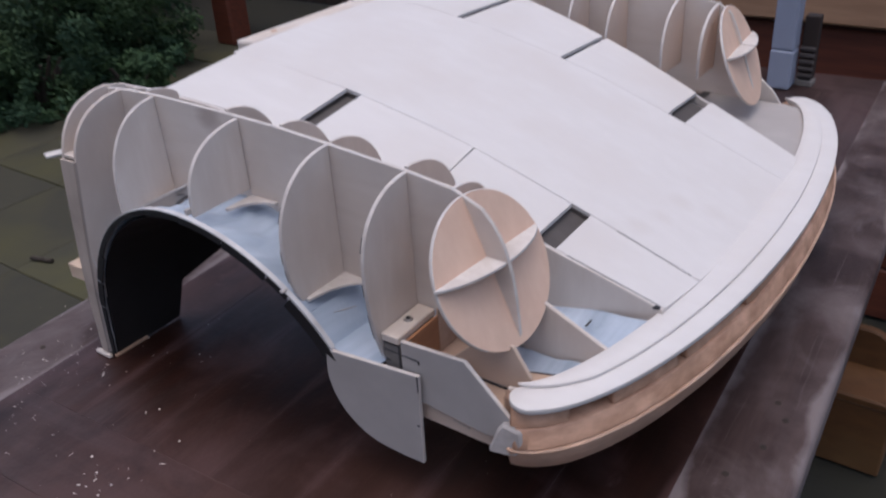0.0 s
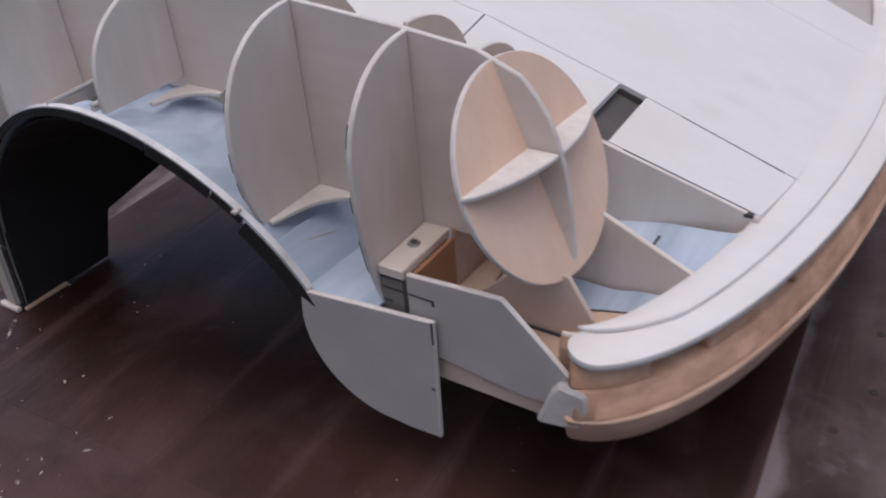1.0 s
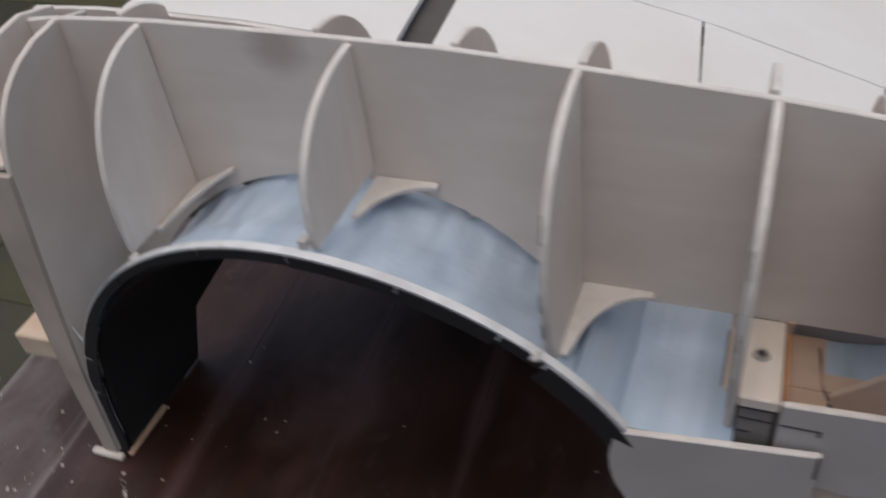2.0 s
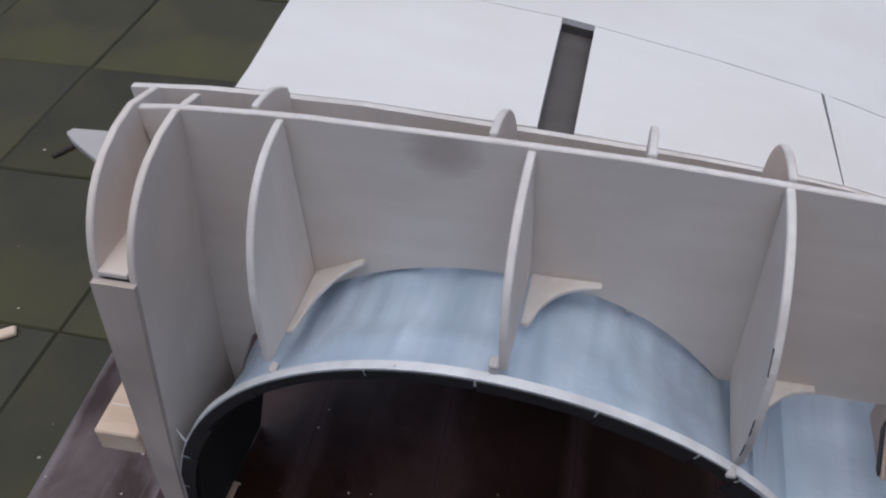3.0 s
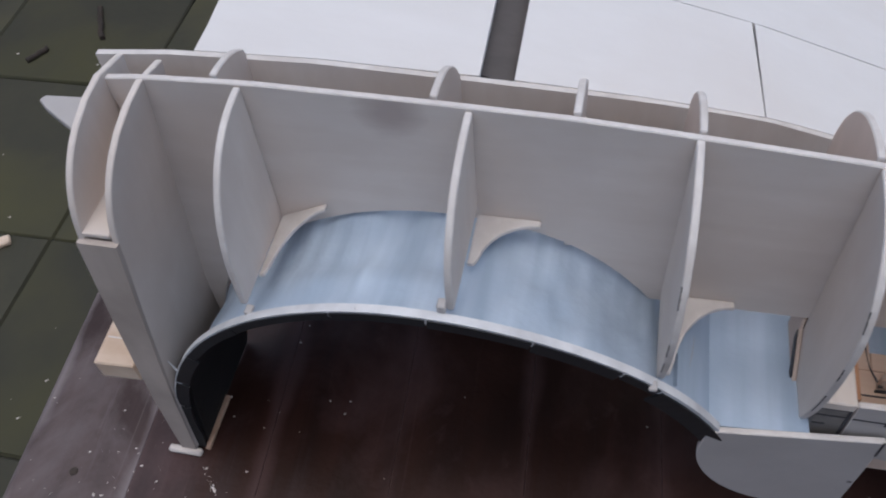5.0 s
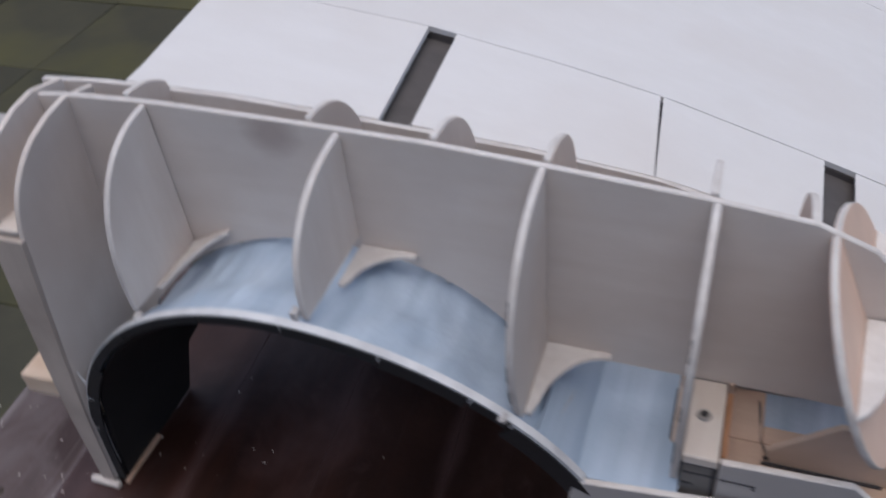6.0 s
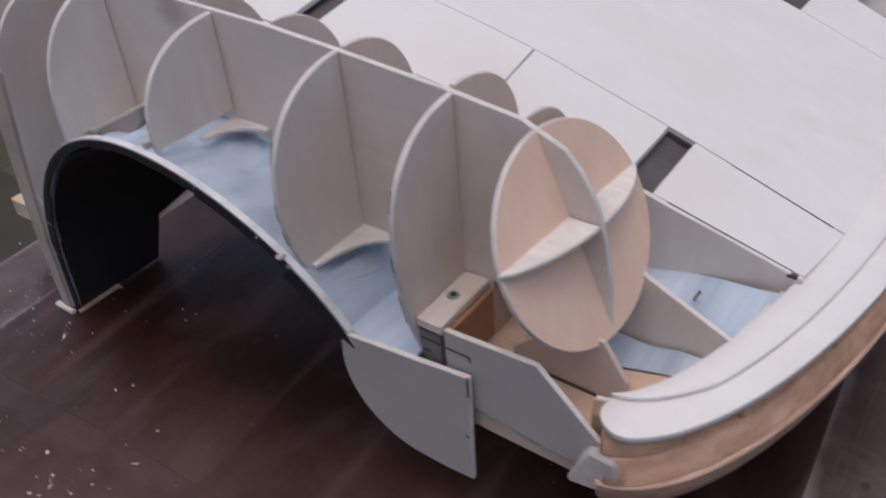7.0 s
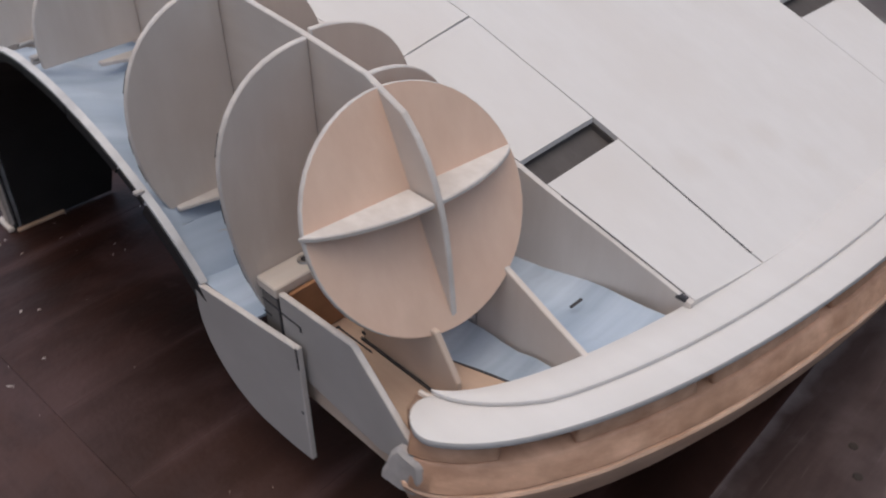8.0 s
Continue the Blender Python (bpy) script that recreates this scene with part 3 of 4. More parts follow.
    part("post_shelf", bm, PLY, leg)
    bm = box((-0.4095, -0.0805, 0.0064), (-0.3840, -0.0752, 0.0114), 0.0012)
    if side:
        bmesh.ops.transform(bm, matrix=Matrix.Translation((0, 2 * YF, 0)) @ Matrix.Scale(-1, 4, (0, 1, 0)), verts=bm.verts)
    part("foot_strip", bm, PLY, leg)
    bm = box((-0.3835, -0.074, 0.0064), (-0.3795, -0.030, 0.0095), 0.0006)
    if side:
        bmesh.ops.transform(bm, matrix=Matrix.Translation((0, 2 * YF, 0)) @ Matrix.Scale(-1, 4, (0, 1, 0)), verts=bm.verts)
    part("foot_strip", bm, TAN, leg)
    # pale tab at the rear
    o = [(-0.380, -0.030), (-0.420, -0.006), (-0.427, 0.000), (-0.425, 0.004), (-0.384, 0.006)]
    part("rear_tab", board(o, lambda u, v, q: at(u, v, 0.276 + q), 0.004), PRIMED, body, "pale grey-blue tab sticking out behind")

    # headlight disc with its shelf
    def disc_x(z, y):
        return 0.0535 + 0.052 * (0.280 - z) / 0.118 + 0.085 * y
    c, r = 0.2187, 0.0652
    k = 0.052 / 0.118
    run = 1 / math.sqrt(1 + k * k)
    o = [(r * math.cos(a), r * math.sin(a)) for a in np.linspace(0, 2 * math.pi, 49)[:-1]]
    disc = part("headlight_disc", board(o, lambda u, v, q: at(disc_x(c + v * run, u) + q * run, u + 0.0005, c + v * run + q * k * run), 0.0036), DISC, body, "round pinkish plywood headlight disc, leaning back")
    sawn(disc, 0)
    for s in (-1, 1):
        o = [(s * (0.0022 + 0.0635 * t), 0.002 + 0.0) for t in np.linspace(0, 1, 13)] + [(s * (0.0022 + 0.0635 * t), 0.0025 + 0.0185 * (1 - t * t) ** 0.8) for t in np.linspace(1, 0, 13)[1:]]
        part("cross_shelf", board(o, lambda u, v, q: at(disc_x(0.2310, u) + v, u - 0.0010, 0.2310 + q), 0.003), EDGE, disc)

    # bolted block, side panel and skirt
    def flip(bm):
        if side:
            bmesh.ops.transform(bm, matrix=Matrix.Translation((0, 2 * YF, 0)) @ Matrix.Scale(-1, 4, (0, 1, 0)), verts=bm.verts)
        return bm
    block = part("bolted_block", flip(box((0.0045, -0.0545, 0.1585), (0.0225, -0.0025, 0.1655), 0.0008)), PALE, body, "pale pine block with a countersunk bolt")
    bm = bmesh.new()
    bmesh.ops.create_cone(bm, cap_ends=True, segments=20, radius1=0.0042, radius2=0.0036, depth=0.0012, matrix=Matrix.Translation(at(0.0125, -0.027, 0.1661)))
    bolt = part("bolt", bm, STEEL, block, "dull steel bolt head")
    bm = bmesh.new()
    bmesh.ops.create_cone(bm, cap_ends=True, segments=6, radius1=0.0021, radius2=0.0021, depth=0.0016, matrix=Matrix.Translation(at(0.0125, -0.027, 0.1664)))
    part("socket", bm, PENCIL, bolt)
    part("lower_block", flip(box((0.0050, -0.0528, 0.112), (0.0225, -0.004, 0.1582), 0.0008)), GREYBLOCK, body, "grey-stained lower block")
    for xa, za, xb, zb in ((0.0208, 0.112, 0.0222, 0.158), (0.0055, 0.1490, 0.0210, 0.1500), (0.0055, 0.1395, 0.0120, 0.1405), (0.0055, 0.1565, 0.0215, 0.1575)):
        part("pencil_and_crease_line", flip(box((xa, -0.0534, za), (xb, -0.0529, zb), 0)), PENCIL, block)
    o = [(0.0235, 0.163), (0.086, 0.1665), (0.1265, 0.1275), (0.121, 0.106), (0.104, 0.1015), (0.0235, 0.110)]
    if side:
        o = [(0.0235, 0.168), (0.090, 0.1790), (0.113, 0.1600), (0.1350, 0.1290), (0.131, 0.060), (0.0235, 0.060)]
    sawn(part("side_panel", board(o, lambda u, v, q: at(u, -0.0515 + q, v), TH), PRIMED if not side else PLY, body), 1)
    for xa, za, xb, zb in ((0.0240, 0.1492, 0.0420, 0.1502), (0.0405, 0.1462, 0.0420, 0.1492)):
        part("pencil_and_crease_line", flip(box((xa, -0.0538, za), (xb, -0.0533, zb), 0)), PENCIL, block)
    o = [(-0.0540, 0.1265), (0.0440, 0.1390), (0.0425, 0.0455), (0.022, 0.0440)]
    o += [(-0.056 + 0.060 * (1 - math.cos(a)) + 0.0, 0.105 - 0.0605 * math.sin(a)) for a in np.linspace(math.pi / 2, 0, 12)]
    skirt = part("wheel_skirt", board(o, lambda u, v, q: at(u + 0.005 * (0.044 - u) / 0.098, -0.0575 - 0.0075 * (0.044 - u) / 0.098 + q, v + 0.0105 * (0.044 - u) / 0.098), TH), PRIMED, body, "pale plywood skirt with a rounded corner behind the wheel opening")
    sawn(skirt, 1)
    for u, v, w, h in ((0.0385, 0.0865, 0.006, 0.0020), (0.043, 0.131, 0.0012, 0.016)):
        part("pencil_mark", flip(box((u - w / 2, -0.0598, v - h / 2), (u + w / 2, -0.0592, v + h / 2), 0)), PENCIL, skirt)
    sill = part("sill_strip", flip(box((0.030, -0.0500, 0.088), (0.118, -0.0380, 0.1045), 0.001)), WALLTAN, body, "pale strip of sill with a row of dark marks")
    for k in range(4):
        part("mark", flip(box((0.070 + 0.0045 * k, -0.0504, 0.0985 - 0.0005 * k), (0.0732 + 0.0045 * k, -0.0500, 0.1003 - 0.0005 * k), 0)), POSTPLY, sill)

    if side:
        sheet = shell(10, 3, lambda i, j: at(0.030 + 0.162 * i, -0.046 + (0.144 + 0.034 * i) * j, 0.1485 - 0.006 * i), 0.003)
        part("nose_sheet", sheet, PRIMED, body, "pale grey sheet closing the far side of the nose")
        return
    # box behind the headlight: walls, tan floor, pale blue pans
    part("box_floor", flip(box((0.024, -0.0490, 0.118), (0.124, -0.0040, 0.1215), 0.0005)), FLOORTAN, body, "tan wooden box floor")
    part("box_floor", flip(box((0.024, -0.0038, 0.118), (0.047, 0.034, 0.1215), 0.0005)), FLOORTAN, body, "tan wooden box floor")
    part("box_floor", flip(box((0.0472, -0.0036, 0.118), (0.088, 0.0090, 0.1215), 0.0005)), FLOORTAN, body, "tan wooden box floor")
    part("box_rear", flip(box((0.0235, -0.047, 0.1225), (0.0262, -0.004, 0.160), 0.0004)), ORANGE, body)
    part("box_rear", flip(box((0.0235, -0.0036, 0.1222), (0.0262, 0.034, 0.166), 0.0004)), FLOORTAN, body)
    part("box_rear", flip(box((0.0235, 0.0344, 0.108), (0.0262, 0.084, 0.166), 0.0004)), PRIMED, body)
    o = [(0.0480, 0.1222), (0.1245, 0.1222), (0.1240, 0.1400), (0.108, 0.1655), (0.0800, 0.1640), (0.0480, 0.1330)]
    wall3 = part("box_wall", board(o, lambda u, v, q: at(u, -0.0150 + q, v), TH), WALLTAN, body)
    for xa, ya, xb, yb in ((0.0290, -0.0465, 0.0305, -0.0200), (0.0290, -0.0480, 0.0800, -0.0467), (0.0300, -0.0215, 0.0600, -0.0205)):
        part("pencil_and_crease_line", flip(box((xa, ya, 0.1216), (xb, yb, 0.1220), 0)), PENCIL, wall3)
    for x0, x1, z, y in ((0.047, 0.108, 0.1226, -0.0175), (0.0475, 0.0500, 0.127, -0.0168)):
        part("pencil_and_crease_line", flip(box((x0, y - 0.0009, z - 0.0009), (x1, y + 0.0002, z + 0.0009), 0)), PENCIL, wall3)
    def stroke(i, j):
        y = 0.026 - 0.042 * i
        return at(mix(y, (-0.016, -0.0025, 0.024), (0.0505, 0.0455, 0.0432)) + (0.0008 + 0.0005 * math.sin(9 * i)) * j, y, 0.1221)
    part("pencil_and_crease_line", shell(16, 1, stroke, 0.0004), PENCIL, wall3)
    part("box_wall", flip(box((0.0266, 0.0370, 0.1088), (0.0846, 0.0400, 0.1520), 0.0004)), PRIMED, body, "grey board closing the back of the box")
    o = [(0.085, 0.106), (0.165, 0.106), (0.164, 0.1475), (0.140, 0.1585), (0.100, 0.1775), (0.085, 0.184)]
    part("box_wall", board(o, lambda u, v, q: at(u, 0.040 + q, v), TH), PLY, body)

    def pan(y0, y1, z0, z1, x0=0.03, x1=0.172):
        return shell(10, 6, lambda i, j: at(x0 + (x1 - x0) * i, y0 + (y1 - y0) * j,
                     z0 + (z1 - z0) * i + 0.004 * noise.noise((30 * i, 20 * y0 + 4 * j, side)) + 0.004 * (2 * j - 1) ** 2), 0.0015)
    p = smooth(part("floor_pan", pan(0.044, 0.1005, 0.124, 0.139), BLUE, body, "pale blue painted floor of the nose"))
    part("pencil_mark", flip(box((0.126, 0.072, 0.139), (0.1275, 0.082, 0.1400), 0.0, Matrix.Rotation(0.0, 4, "Z"))), PENCIL, p)
    smooth(part("floor_pan", pan(-0.0115, 0.036, 0.112, 0.126, 0.03, 0.158), BLUE, body, "pale blue painted floor of the nose"))
    wedge = lambda y: shell(12, 2, lambda i, j: at(0.032 + 0.122 * i, *y(i, j), 0.1185 + 0.0135 * i), 0.0018)
    part("floor_wedge", wedge(lambda i, j: (-0.0122 + (0.002 + 0.024 * i) * j,)), FLOORTAN, body)
    part("pencil_and_crease_line", shell(12, 1, lambda i, j: at(0.040 + 0.114 * i, -0.0088 + 0.0225 * i + (0.0010 + 0.0006 * math.sin(11 * i)) * j, 0.1195 + 0.0132 * i), 0.0005), PENCIL, body)


def nose():
    """The curved front: a two-layer top ring, a core of blocks, a lower ring."""
    def ring(inner, outer, z0, z1, n=72, t0=-1.0, t1=1.0, size=0.0008, tuck=0.0, taper=False, rough=0.0, rounded=False):
        bm = bmesh.new()
        rows = []
        for k in range(n + 1):
            t = t0 + (t1 - t0) * (0.5 - 0.5 * math.cos(math.pi * k / n) if rounded else k / n)
            a = math.pi / 2 * t
            near_end = min(t - t0, t1 - t)
            (xi, ci, bi), (xo, co, bo) = inner, outer
            pi = (xi + ci * math.cos(a), YN + bi * math.sin(a))
            if taper:
                xo, co, bo = (v + (w - v) * min(1.0, (near_end / 0.26 + 0.02) ** 0.8) for v, w in zip(inner, outer))
            po = (xo + co * math.cos(a), YN + bo * math.sin(a))
            pl = (xo + (co - tuck) * math.cos(a), YN + (bo - tuck) * math.sin(a))
            if rounded:
                mid, arm = (Vector(pi) + Vector(po)) / 2, (Vector(po) - Vector(pi)) / 2
                gone = near_end * math.pi / 2 * math.hypot((ci + co) / 2 * math.sin(a), (bi + bo) / 2 * math.cos(a)) / arm.length
                arm *= max(0.04, math.sqrt(1 - min(1.0, max(0.0, 1 - gone)) ** 2))
                pi, po = mid - arm, mid + arm
                pl = po
            rows.append([bm.verts.new((*p, z)) for p, z in ((pi, z0), (pl, z0), (po, z1), (pi, z1))])
        for p, q in zip(rows, rows[1:]):
            for k in range(4):
                bm.faces.new((p[k], p[(k + 1) % 4], q[(k + 1) % 4], q[k]))
        bm.faces.new(rows[0])
        bm.faces.new(rows[-1][::-1])
        bmesh.ops.recalc_face_normals(bm, faces=bm.faces)
        bevelled(bm, size)
        for v in bm.verts:
            v.co += rough * noise.noise_vector(v.co * 45)
        return bm

    out = (0.125, 0.112, 0.380)
    groove = (0.119, 0.0985, 0.3655)
    ends = (-0.972, 0.99)
    top = smooth(part("nose_ring", ring((0.113, 0.079, 0.357), out, 0.1405, 0.1450, 120, *ends, size=0.0014, rounded=True), DECK, body, "broad pale plywood ring round the nose"), 50)
    smooth(part("nose_ring_layer", ring((0.113, 0.078, 0.356), groove, 0.1452, 0.1482, 72, -0.925, 0.975, size=0.0005, taper=True), DECK, top), 50)
    core_in, core_out = (0.113, 0.078, 0.3565), (0.1205, 0.1085, 0.3735)
    for t0, t1 in ((-0.957, -0.745), (-0.622, -0.437), (-0.415, -0.236), (-0.216, 0.2), (0.215, 0.5), (0.52, 0.77), (0.79, 1.0)):
        smooth(part("core_block", ring(core_in, core_out, 0.1235, 0.1402, 24, t0, t1, 0.0012, -0.0045, rough=0.0008), CORE, body, "pine core block under the nose ring"), 50)
    smooth(part("core_liner", ring((0.113, 0.0710, 0.3518), (0.113, 0.0735, 0.3543), 0.0860, 0.1400, size=0.0003), PLY, body), 50)
    smooth(part("core_rail", ring(core_in, (0.1205, 0.1150, 0.3785), 0.1062, 0.1233, 150, -0.938, 1.0, tuck=-0.0055, size=0.0012, rough=0.0009), CORE, body, "chipped pine rail of the nose core"), 50)
    # backing in darker pine: shade of the core's gaps put into its colour
    smooth(part("core_backing", ring((0.113, 0.074, 0.3555), (0.117, 0.101, 0.366), 0.0990, 0.140, 60), BROWNTAN, body), 50)
    smooth(part("lower_ring", ring((0.113, 0.074, 0.3550), (0.125, 0.1180, 0.3825), 0.0845, 0.1060, 150, -0.985, 1.0, size=0.0015, tuck=0.006, rough=0.0004), LOWER, body, "rounded lower plywood ring of the nose"), 50)
    for s in (-1, 1):
        o = [(0.1095, 0.0930), (0.1230, 0.0950), (0.1375, 0.0985), (0.1400, 0.1100), (0.1385, 0.1225), (0.1225, 0.1245), (0.1170, 0.1170), (0.1135, 0.1050)]
        bm = board(o, lambda u, v, q: (u, YN + s * (0.3742 + 0.0025 * (0.125 - v) / 0.03 - 0.06 * max(0.0, u - 0.125)) + q, v), 0.009, 0.0022)
        bmesh.ops.subdivide_edges(bm, edges=[e for e in bm.edges if e.calc_length() > 0.005], cuts=2, use_grid_fill=True)
        for v in bm.verts:
            v.co += 0.0007 * noise.noise_vector(v.co * 110)
        smooth(part("filler_lump", bm, PUTTY, body, "grey filler at the end of the nose"))
    # bearer under the floor that the body stands on
    part("bearer", box((0.02, 0.17, 0.0064), (0.07, 2 * YN - 0.17, 0.104), 0.002), TABLE, body)
    part("nose_floor", box((0.02, 0.11, 0.1045), (0.178, 2 * YN - 0.11, 0.1085), 0.0005), PLY, body)


bonnet()
fender(0)
fender(1)
nose()
tail = part("tail_block", board([(-0.4315, -0.070), (-0.4035, -0.069), (-0.4035, -0.026), (-0.4330, -0.027)], lambda u, v, w: (u, v, 0.104 + w), 0.018, 0.001), PINE, body, "sawn pine block at the tail")
part("pencil_and_crease_line", box((-0.4300, -0.0502, 0.1128), (-0.4046, -0.0494, 0.1132), 0), FAINT, tail)

# ---- table and garden ----
GROUND = -0.73
TOP = 0.006     # table top

table = tagged(empty("garden_table"), "dark stained plank garden table, scuffed and dusted with sawdust", "table")
table.matrix_world = pose(0, 0, TOP, 0, 0, 3.2)


def plank(width, length, rim=0):
    """A table board round its own middle, its grain along y; rim -1 or 1 rounds that outer edge."""
    bm = box((-width / 2, -length / 2, -0.030), (width / 2, length / 2, 0.0), 0 if rim else 0.00025)
    if rim:
        bmesh.ops.bevel(bm, geom=[e for e in bm.edges if all(abs(v.co.x - rim * width / 2) < 1e-5 and v.co.z > -0.001 for v in e.verts)], offset=0.009, segments=5, profile=0.5, affect="EDGES")
    return bm


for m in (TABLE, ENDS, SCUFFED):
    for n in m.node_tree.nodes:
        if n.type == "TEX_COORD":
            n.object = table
WIDE = 0.0938
for k in range(9):
    rail = k in (0, 8)
    y0, y1 = (-0.420, 1.229) if rail else (-0.1379, 1.1339)
    ob = part("plank", plank(WIDE - 0.00015, y1 - y0, {0: -1, 8: 1}.get(k, 0)), SCUFFED if rail else TABLE, table)
    ob.location = (-0.5286 + WIDE * (k + 0.5), (y0 + y1) / 2, 0)
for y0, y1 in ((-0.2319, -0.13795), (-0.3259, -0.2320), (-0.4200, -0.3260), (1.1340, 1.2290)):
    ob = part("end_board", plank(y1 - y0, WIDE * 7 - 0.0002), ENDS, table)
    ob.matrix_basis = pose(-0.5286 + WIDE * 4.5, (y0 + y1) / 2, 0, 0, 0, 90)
for y in (-0.36, 0.3, 1.06):
    part("cross_batten", box((-0.46, y, -0.075), (0.25, y + 0.06, -0.0305), 0.003), TABLE, table)
for x in (-0.46, 0.19):
    for y in (-0.36, 1.06):
        part("leg", box((x, y, GROUND - TOP), (x + 0.06, y + 0.06, -0.0755), 0.003), TABLE, table)
for x, y in ((0.276, 0.138), (0.256, 0.089), (0.285, 0.184), (0.273, 0.207), (-0.480, -0.08)):
    bm = bmesh.new()
    bmesh.ops.create_cone(bm, cap_ends=True, segments=12, radius1=0.0034, radius2=0.0028, depth=0.0008, matrix=Matrix.Translation((x, y, 0.0003)))
    part("nail_head", bm, BARK, table)

# ground with paving slabs
bm = bmesh.new()
bmesh.ops.create_grid(bm, x_segments=8, y_segments=8, size=400, matrix=Matrix.Translation((0, 0, GROUND - 0.006)))
ground = tagged(part("ground", bm, SOIL), "dark damp soil", "ground", kind="structure")
pavement = tagged(empty("pavement", (0, 0, GROUND)), "mossy grey-green concrete paving slabs", "paving", kind="structure")


def slab_mesh(w, d, seed):
    rnd = random.Random(seed)
    bm = box((-w / 2, -d / 2, -0.03), (w / 2, d / 2, 0.0), 0.004)
    for v in bm.verts:
        v.co.z += rnd.uniform(-0.002, 0.002)
    me = bpy.data.meshes.new("slab")
    bmesh.ops.recalc_face_normals(bm, faces=bm.faces)
    bm.to_mesh(me)
    bm.free()
    me.materials.append(SLAB)
    return me


slabs = [slab_mesh(0.4485, 0.4485, k) for k in range(4)]
rnd = random.Random(5)
for i in range(-9, 2):
    for j in range(-4, 5):
        ob = new("slab", slabs[rnd.randrange(4)])
        ob.parent = pavement
        ob.matrix_basis = pose(-1.198 + 0.225 + 0.45 * i + 0.45, 0.590 + 0.225 + 0.45 * j, rnd.uniform(-0.002, 0.002), 0, 0, rnd.uniform(-0.4, 0.4))

# light specks on table and paving
def specks(name, n, spread, z, size, label, seed):
    r = random.Random(seed)
    vs, fs = [], []
    for _ in range(n):
        x, y = spread(r)
        s = size * (0.3 + 1.5 * r.random() ** 3)
        a, e = r.uniform(0, 6.3), r.uniform(0.15, 0.9)
        k = len(vs)
        for u, v in ((-1, -0.6), (0.3, -1), (1, 0.2), (-0.1, 0.9)):
            vs.append((x + s * (u * math.cos(a) - e * v * math.sin(a)), y + s * (u * math.sin(a) + e * v * math.cos(a)), z + 0.0002))
        vs.append((x, y, z + s * r.uniform(0.3, 0.8)))
        fs += [(k, k + 1, k + 4), (k + 1, k + 2, k + 4), (k + 2, k + 3, k + 4), (k + 3, k, k + 4), (k, k + 3, k + 2, k + 1)]
    me = bpy.data.meshes.new(name)
    me.from_pydata(vs, [], fs)
    me.materials.append(DUST)
    return tagged(new(name, me), label, "sawdust", kind="stuff")


specks("sawdust", 260, lambda r: (min(-0.27, r.gauss(-0.43, 0.06)), r.gauss(-0.17, 0.09)), TOP, 0.0009, "pale sawdust and chips scattered on the table", 3)
specks("wood_chips", 80, lambda r: (r.uniform(-0.54, 0.28), r.uniform(-0.35, 0.02)), TOP, 0.0013, "pale wood chips scattered on the table", 4)
specks("wood_shavings", 26, lambda r: (r.gauss(-0.225, 0.026), r.gauss(-0.197, 0.018)), TOP, 0.0022, "pale shavings gathered on the dark table", 9)
specks("shaving_trail", 22, lambda r: (lambda u: (-0.381 + 0.016 * u + r.gauss(0, 0.0012), -0.084 - 0.022 * u + r.gauss(0, 0.0012)))(r.random()), TOP, 0.0013, "thin trail of pale shavings beside the foot of the post", 12)
specks("paving_chips", 60, lambda r: (r.uniform(-1.7, -0.7), r.uniform(-0.2, 1.2)), GROUND, 0.006, "pale chips lying on the paving", 6)

# scraps of wood and twigs on the paving
scrap = tagged(part("wood_scrap", box((-0.018, -0.012, 0), (0.018, 0.012, 0.012), 0.003), PINE), "small pale offcut lying on the paving", "offcut")
scrap.matrix_world = pose(-1.293, 0.562, GROUND + 0.002, 0, 0, 35)
offcut = tagged(part("plank_offcut", box((-0.070, -0.024, 0), (0.070, 0.024, 0.012), 0.002), DECK), "short whitish plank offcut lying on the paving", "offcut")
offcut.matrix_world = pose(-2.815, 1.240, GROUND + 0.002, 0, 0, 68)
for x, y, half, turn in ((-1.506, 1.120, 0.030, 60), (-1.400, 1.254, 0.066, -63), (-2.060, 0.664, 0.042, 15)):
    bm = bmesh.new()
    rings = []
    for k in range(6):
        u = -half + 2 * half * k / 5
        rings.append([bm.verts.new((u, 0.004 * math.sin(3 * k) + 0.007 * math.cos(b), 0.007 + (0.006 + 0.001 * (k % 2)) * math.sin(b))) for b in np.linspace(0, 2 * math.pi, 9)[:-1]])
    for p, q in zip(rings, rings[1:]):
        for k in range(8):
            bm.faces.new((p[k], p[(k + 1) % 8], q[(k + 1) % 8], q[k]))
    bm.faces.new(rings[0])
    bm.faces.new(rings[-1][::-1])
    twig = tagged(part("twig", bm, BARK), "short dark stick lying on the paving", "stick", group="sticks on the paving")
    twig.matrix_world = pose(x, y, GROUND + 0.001, 0, 0, turn)


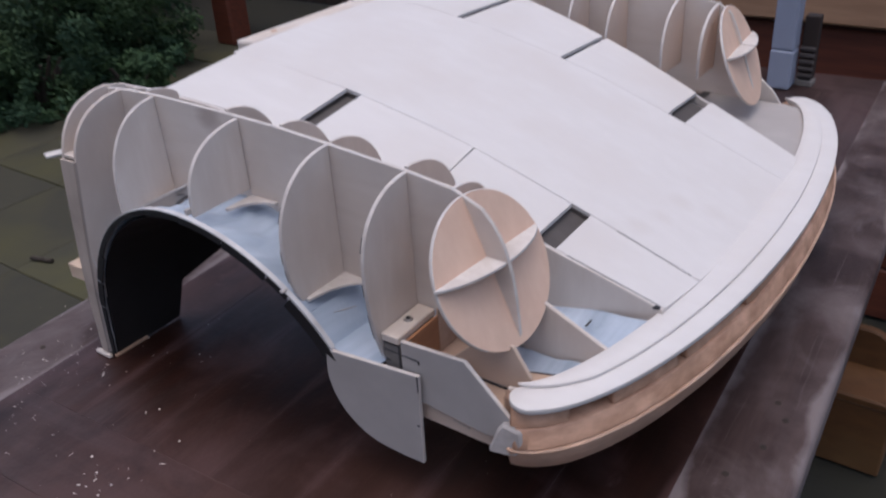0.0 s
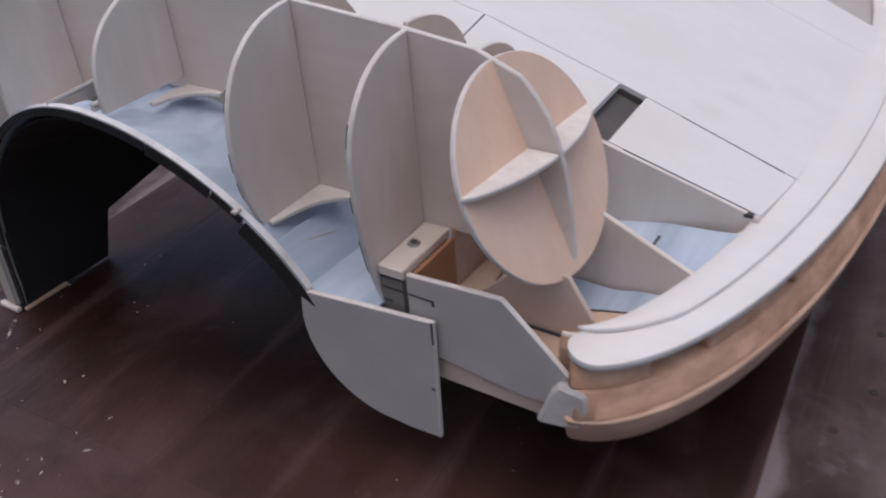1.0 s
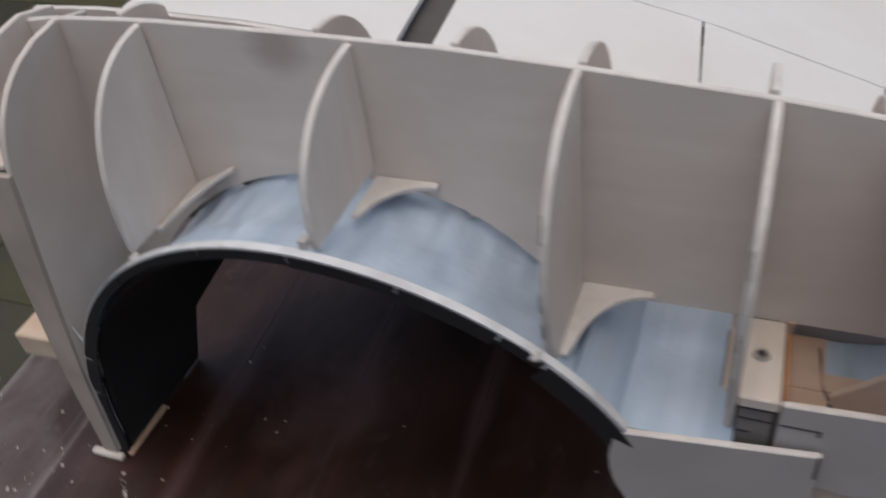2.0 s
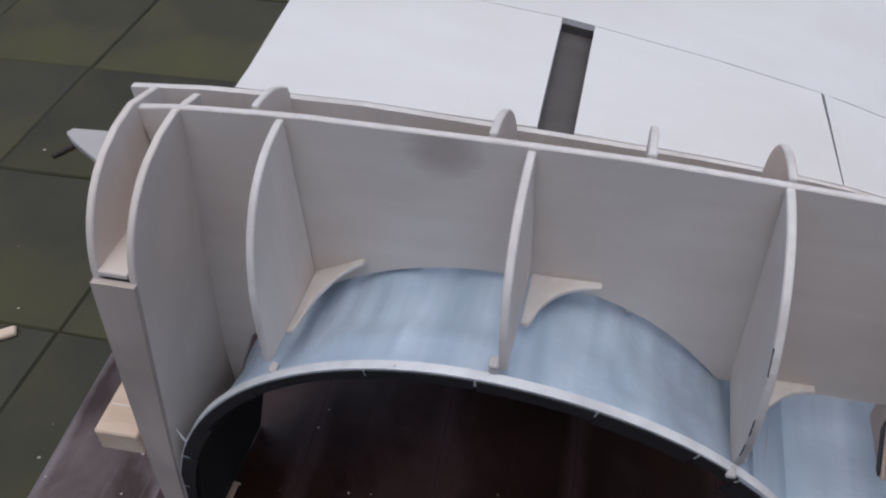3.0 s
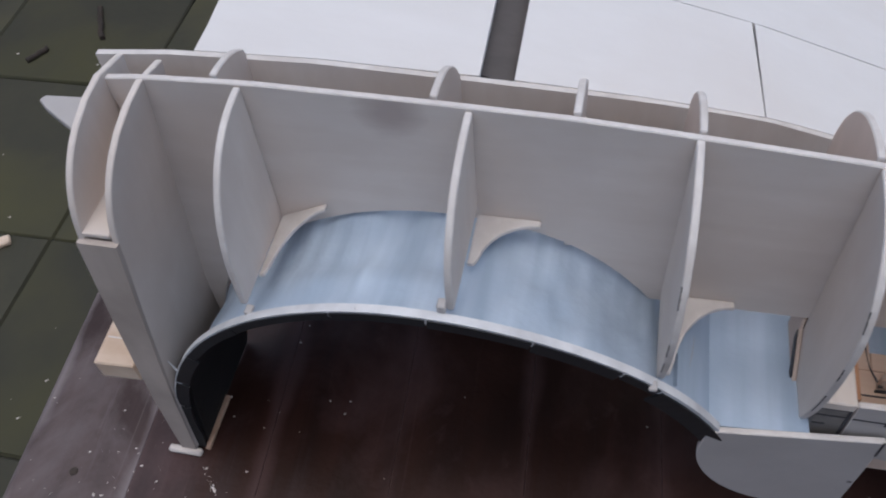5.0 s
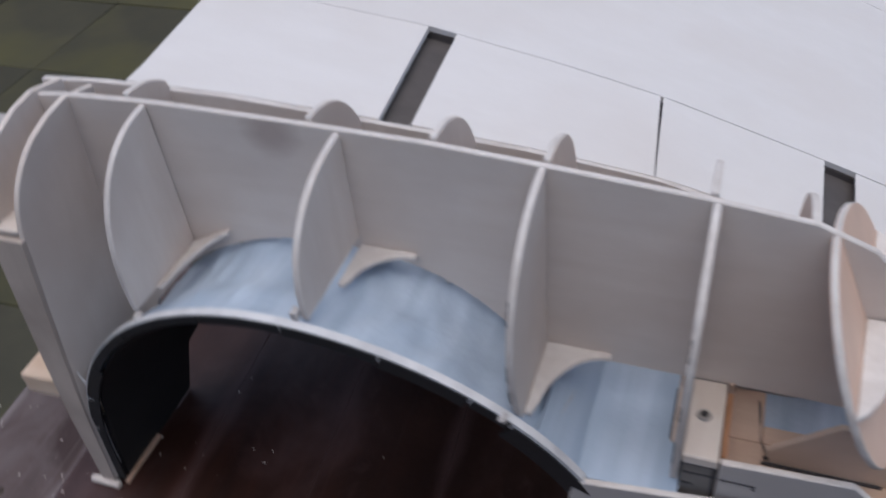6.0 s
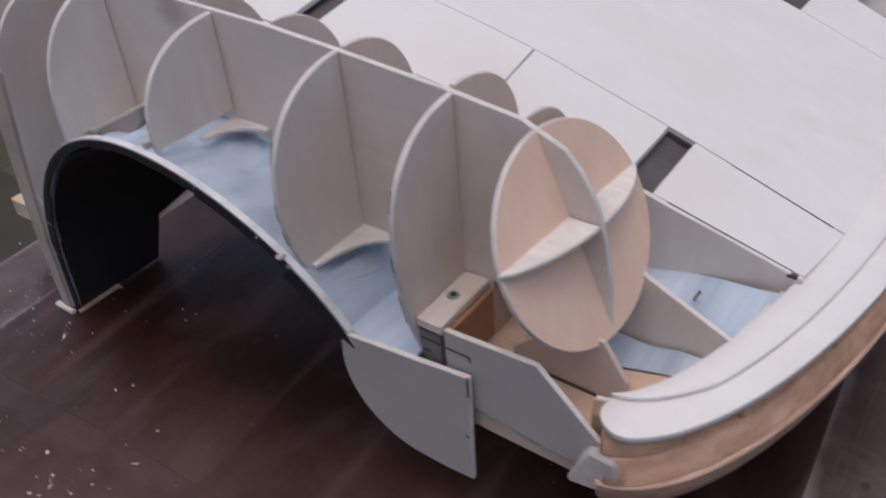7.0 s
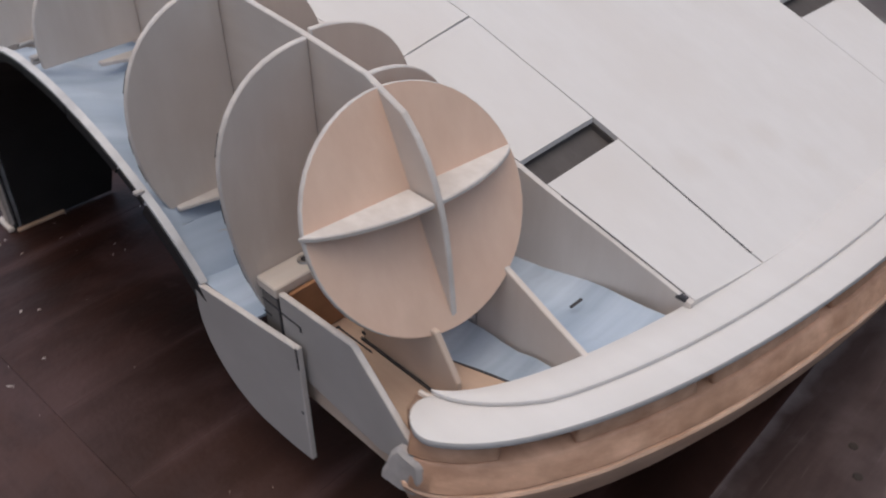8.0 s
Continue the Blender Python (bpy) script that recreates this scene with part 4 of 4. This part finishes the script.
def bush(name, place, size, leaves, seed, label):
    """Stems and a crown of small leaves in clumps that reach down to the ground."""
    r = random.Random(seed)
    thing = tagged(empty(name, place), label, "bush")
    bm = bmesh.new()
    for k in range(9):
        a, h = r.uniform(0, 6.3), size * r.uniform(0.5, 0.85)
        top = Vector((math.cos(a) * size * 0.38, math.sin(a) * size * 0.38, h))
        bmesh.ops.create_cone(bm, cap_ends=True, segments=6, radius1=0.022, radius2=0.006, depth=top.length,
                              matrix=Matrix.Translation(top / 2) @ top.to_track_quat("Z", "Y").to_matrix().to_4x4())
    part("stem", bm, BARK, thing)
    clumps = [(Vector((r.gauss(0, 0.36), r.gauss(0, 0.36), r.uniform(0.06, 0.85) ** 1.2)) * size, size * r.uniform(0.08, 0.22)) for _ in range(46)]
    vs, fs = [], []
    for _ in range(leaves):
        c, s = clumps[r.randrange(len(clumps))]
        d = Vector((r.gauss(0, 1), r.gauss(0, 1), r.gauss(0.25, 1))).normalized()
        p = c + d * s * r.uniform(0.35, 1.1)
        p.z = max(p.z, 0.02)
        u = (Vector((r.gauss(0, 1), r.gauss(0, 1), r.gauss(0, 0.6))) + 0.6 * d).normalized()
        w = u.cross(d).normalized()
        g = r.uniform(0.007, 0.018)
        k = len(vs)
        vs += [p - u * g, p + w * g * 0.5 + d * g * 0.25, p + u * g, p - w * g * 0.5 + d * g * 0.25]
        fs += [(k, k + 1, k + 2), (k, k + 2, k + 3)]
    me = bpy.data.meshes.new("foliage")
    me.from_pydata([tuple(v) for v in vs], [], fs)
    me.materials.append(LEAF)
    new("foliage", me).parent = thing
    return thing


for k, (x, y, s) in enumerate(((-3.95, 1.85, 1.0), (-3.66, 2.02, 0.58), (-4.75, 2.2, 1.15), (-4.2, 1.2, 1.3), (-4.9, 1.6, 1.7), (-4.40, 1.90, 1.15))):
    tagged(bush("evergreen_bush", (x, y, GROUND), s, int(38000 * min(1.0, s)), 20 + k, "dark evergreen bush with dense small leaves beside the paving"), group="bushes along the paving")
for k, (x, y, s) in enumerate(((-3.35, 1.50, 0.34), (-3.6, 1.2, 0.42), (-3.05, 1.80, 0.26))):
    tagged(bush("ground_shrub", (x, y, GROUND), s, 6000, 40 + k, "low dark shrub creeping over the edge of the paving"), group="low shrubs at the paving's edge")

# dark fence behind the garden
fence = tagged(empty("garden_fence", (0, 0, GROUND)), "dark brown boarded garden fence", "fence")
for k in range(44):
    x = -6.6 + 0.155 * k
    part("board", box((x, 3.6, 0.0), (x + 0.148, 3.62, 1.8 + 0.01 * (k % 3)), 0.004), DARKWALL, fence)
for k in range(30):
    y = -1.0 + 0.155 * k
    part("board", box((-6.62, y, 0.0), (-6.60, y + 0.148, 1.8 + 0.01 * (k % 3)), 0.004), DARKWALL, fence)
pillar = tagged(part("fence_post", box((-0.07, -0.07, 0), (0.07, 0.07, 1.9), 0.01), REDWOOD), "red-brown timber fence post", "post")
pillar.matrix_world = pose(-3.40, 2.73, GROUND)

# red stained bench box, post and ochre board beyond the table
planter = tagged(empty("timber_planter", (0.35, 1.62, GROUND)), "red-brown stained timber planter with a weathered top ledge", "planter")
for k in range(7):
    part("board", box((-0.75, -0.02, 0.004 + 0.145 * k), (0.9, 0.02, 0.143 + 0.145 * k), 0.004), REDWOOD, planter)
part("ledge", box((-0.78, -0.05, 1.02), (0.93, 0.10, 1.05), 0.005), LEDGE, planter)
part("ledge", box((-0.78, -0.050, 0.738), (0.93, -0.0205, 0.812), 0.005), LEDGE, planter)
post = tagged(empty("metal_post", (-0.007, 1.13, TOP + 0.0004)), "grey-blue painted square metal post standing on the table", "post")
part("upright", box((-0.0200, -0.0200, 0.0725), (0.0200, 0.0200, 0.62), 0.003), POST, post)
part("sleeve", box((-0.0206, -0.0206, 0), (0.0206, 0.0206, 0.0720), 0.003), POST, post)
rack = tagged(empty("slatted_box", (0.030, 1.155, TOP + 0.0004)), "small dark box with brown slats standing beside the post", "box")
part("casing", box((-0.013, -0.010, 0.0125), (0.013, 0.014, 0.130), 0.002), DARKWALL, rack)
part("foot", box((-0.016, -0.014, 0), (0.016, 0.016, 0.012), 0.002), GREYBLOCK, rack)
for k in range(5):
    part("slat", box((-0.0140, -0.0150, 0.018 + 0.0125 * k), (0.0140, -0.0105, 0.0245 + 0.0125 * k), 0.001), BROWN, rack)

stool = tagged(empty("ochre_stool", (0.237, 1.10, GROUND)), "low ochre wooden step stool with a rounded back", "stool")
o = [(-0.10, 0.0), (0.045, 0.0), (0.045, 0.215)] + [(-0.005 + 0.05 * math.cos(a), 0.215 + 0.05 * math.sin(a)) for a in np.linspace(0, math.pi / 2, 8)][1:] + [(-0.06 - 0.04 * math.sin(a), 0.225 + 0.04 * math.cos(a)) for a in np.linspace(0, math.pi / 2, 8)]
part("back", board(o, lambda u, v, w: (u, 0.04 + w, v), 0.02, 0.004), OCHRE, stool)
part("seat", box((-0.10, -0.084, 0.162), (0.080, 0.0295, 0.182), 0.004), OCHRE, stool)
part("front", box((-0.095, -0.080, 0.0), (0.075, -0.062, 0.1615), 0.003), OCHRE, stool)
for x in (-0.095, 0.060):
    part("side", box((x, -0.0615, 0.0), (x + 0.015, 0.0295, 0.1615), 0.003), OCHRE, stool)

# unseen wall added behind the viewpoint to close the terrace and its light
back_wall = tagged(part("unseen_wall", box((-7.0, -6.2, GROUND), (5.0, -6.0, 2.6), 0.01), PLASTER), "plain pale plastered wall added out of view", "wall", kind="structure")
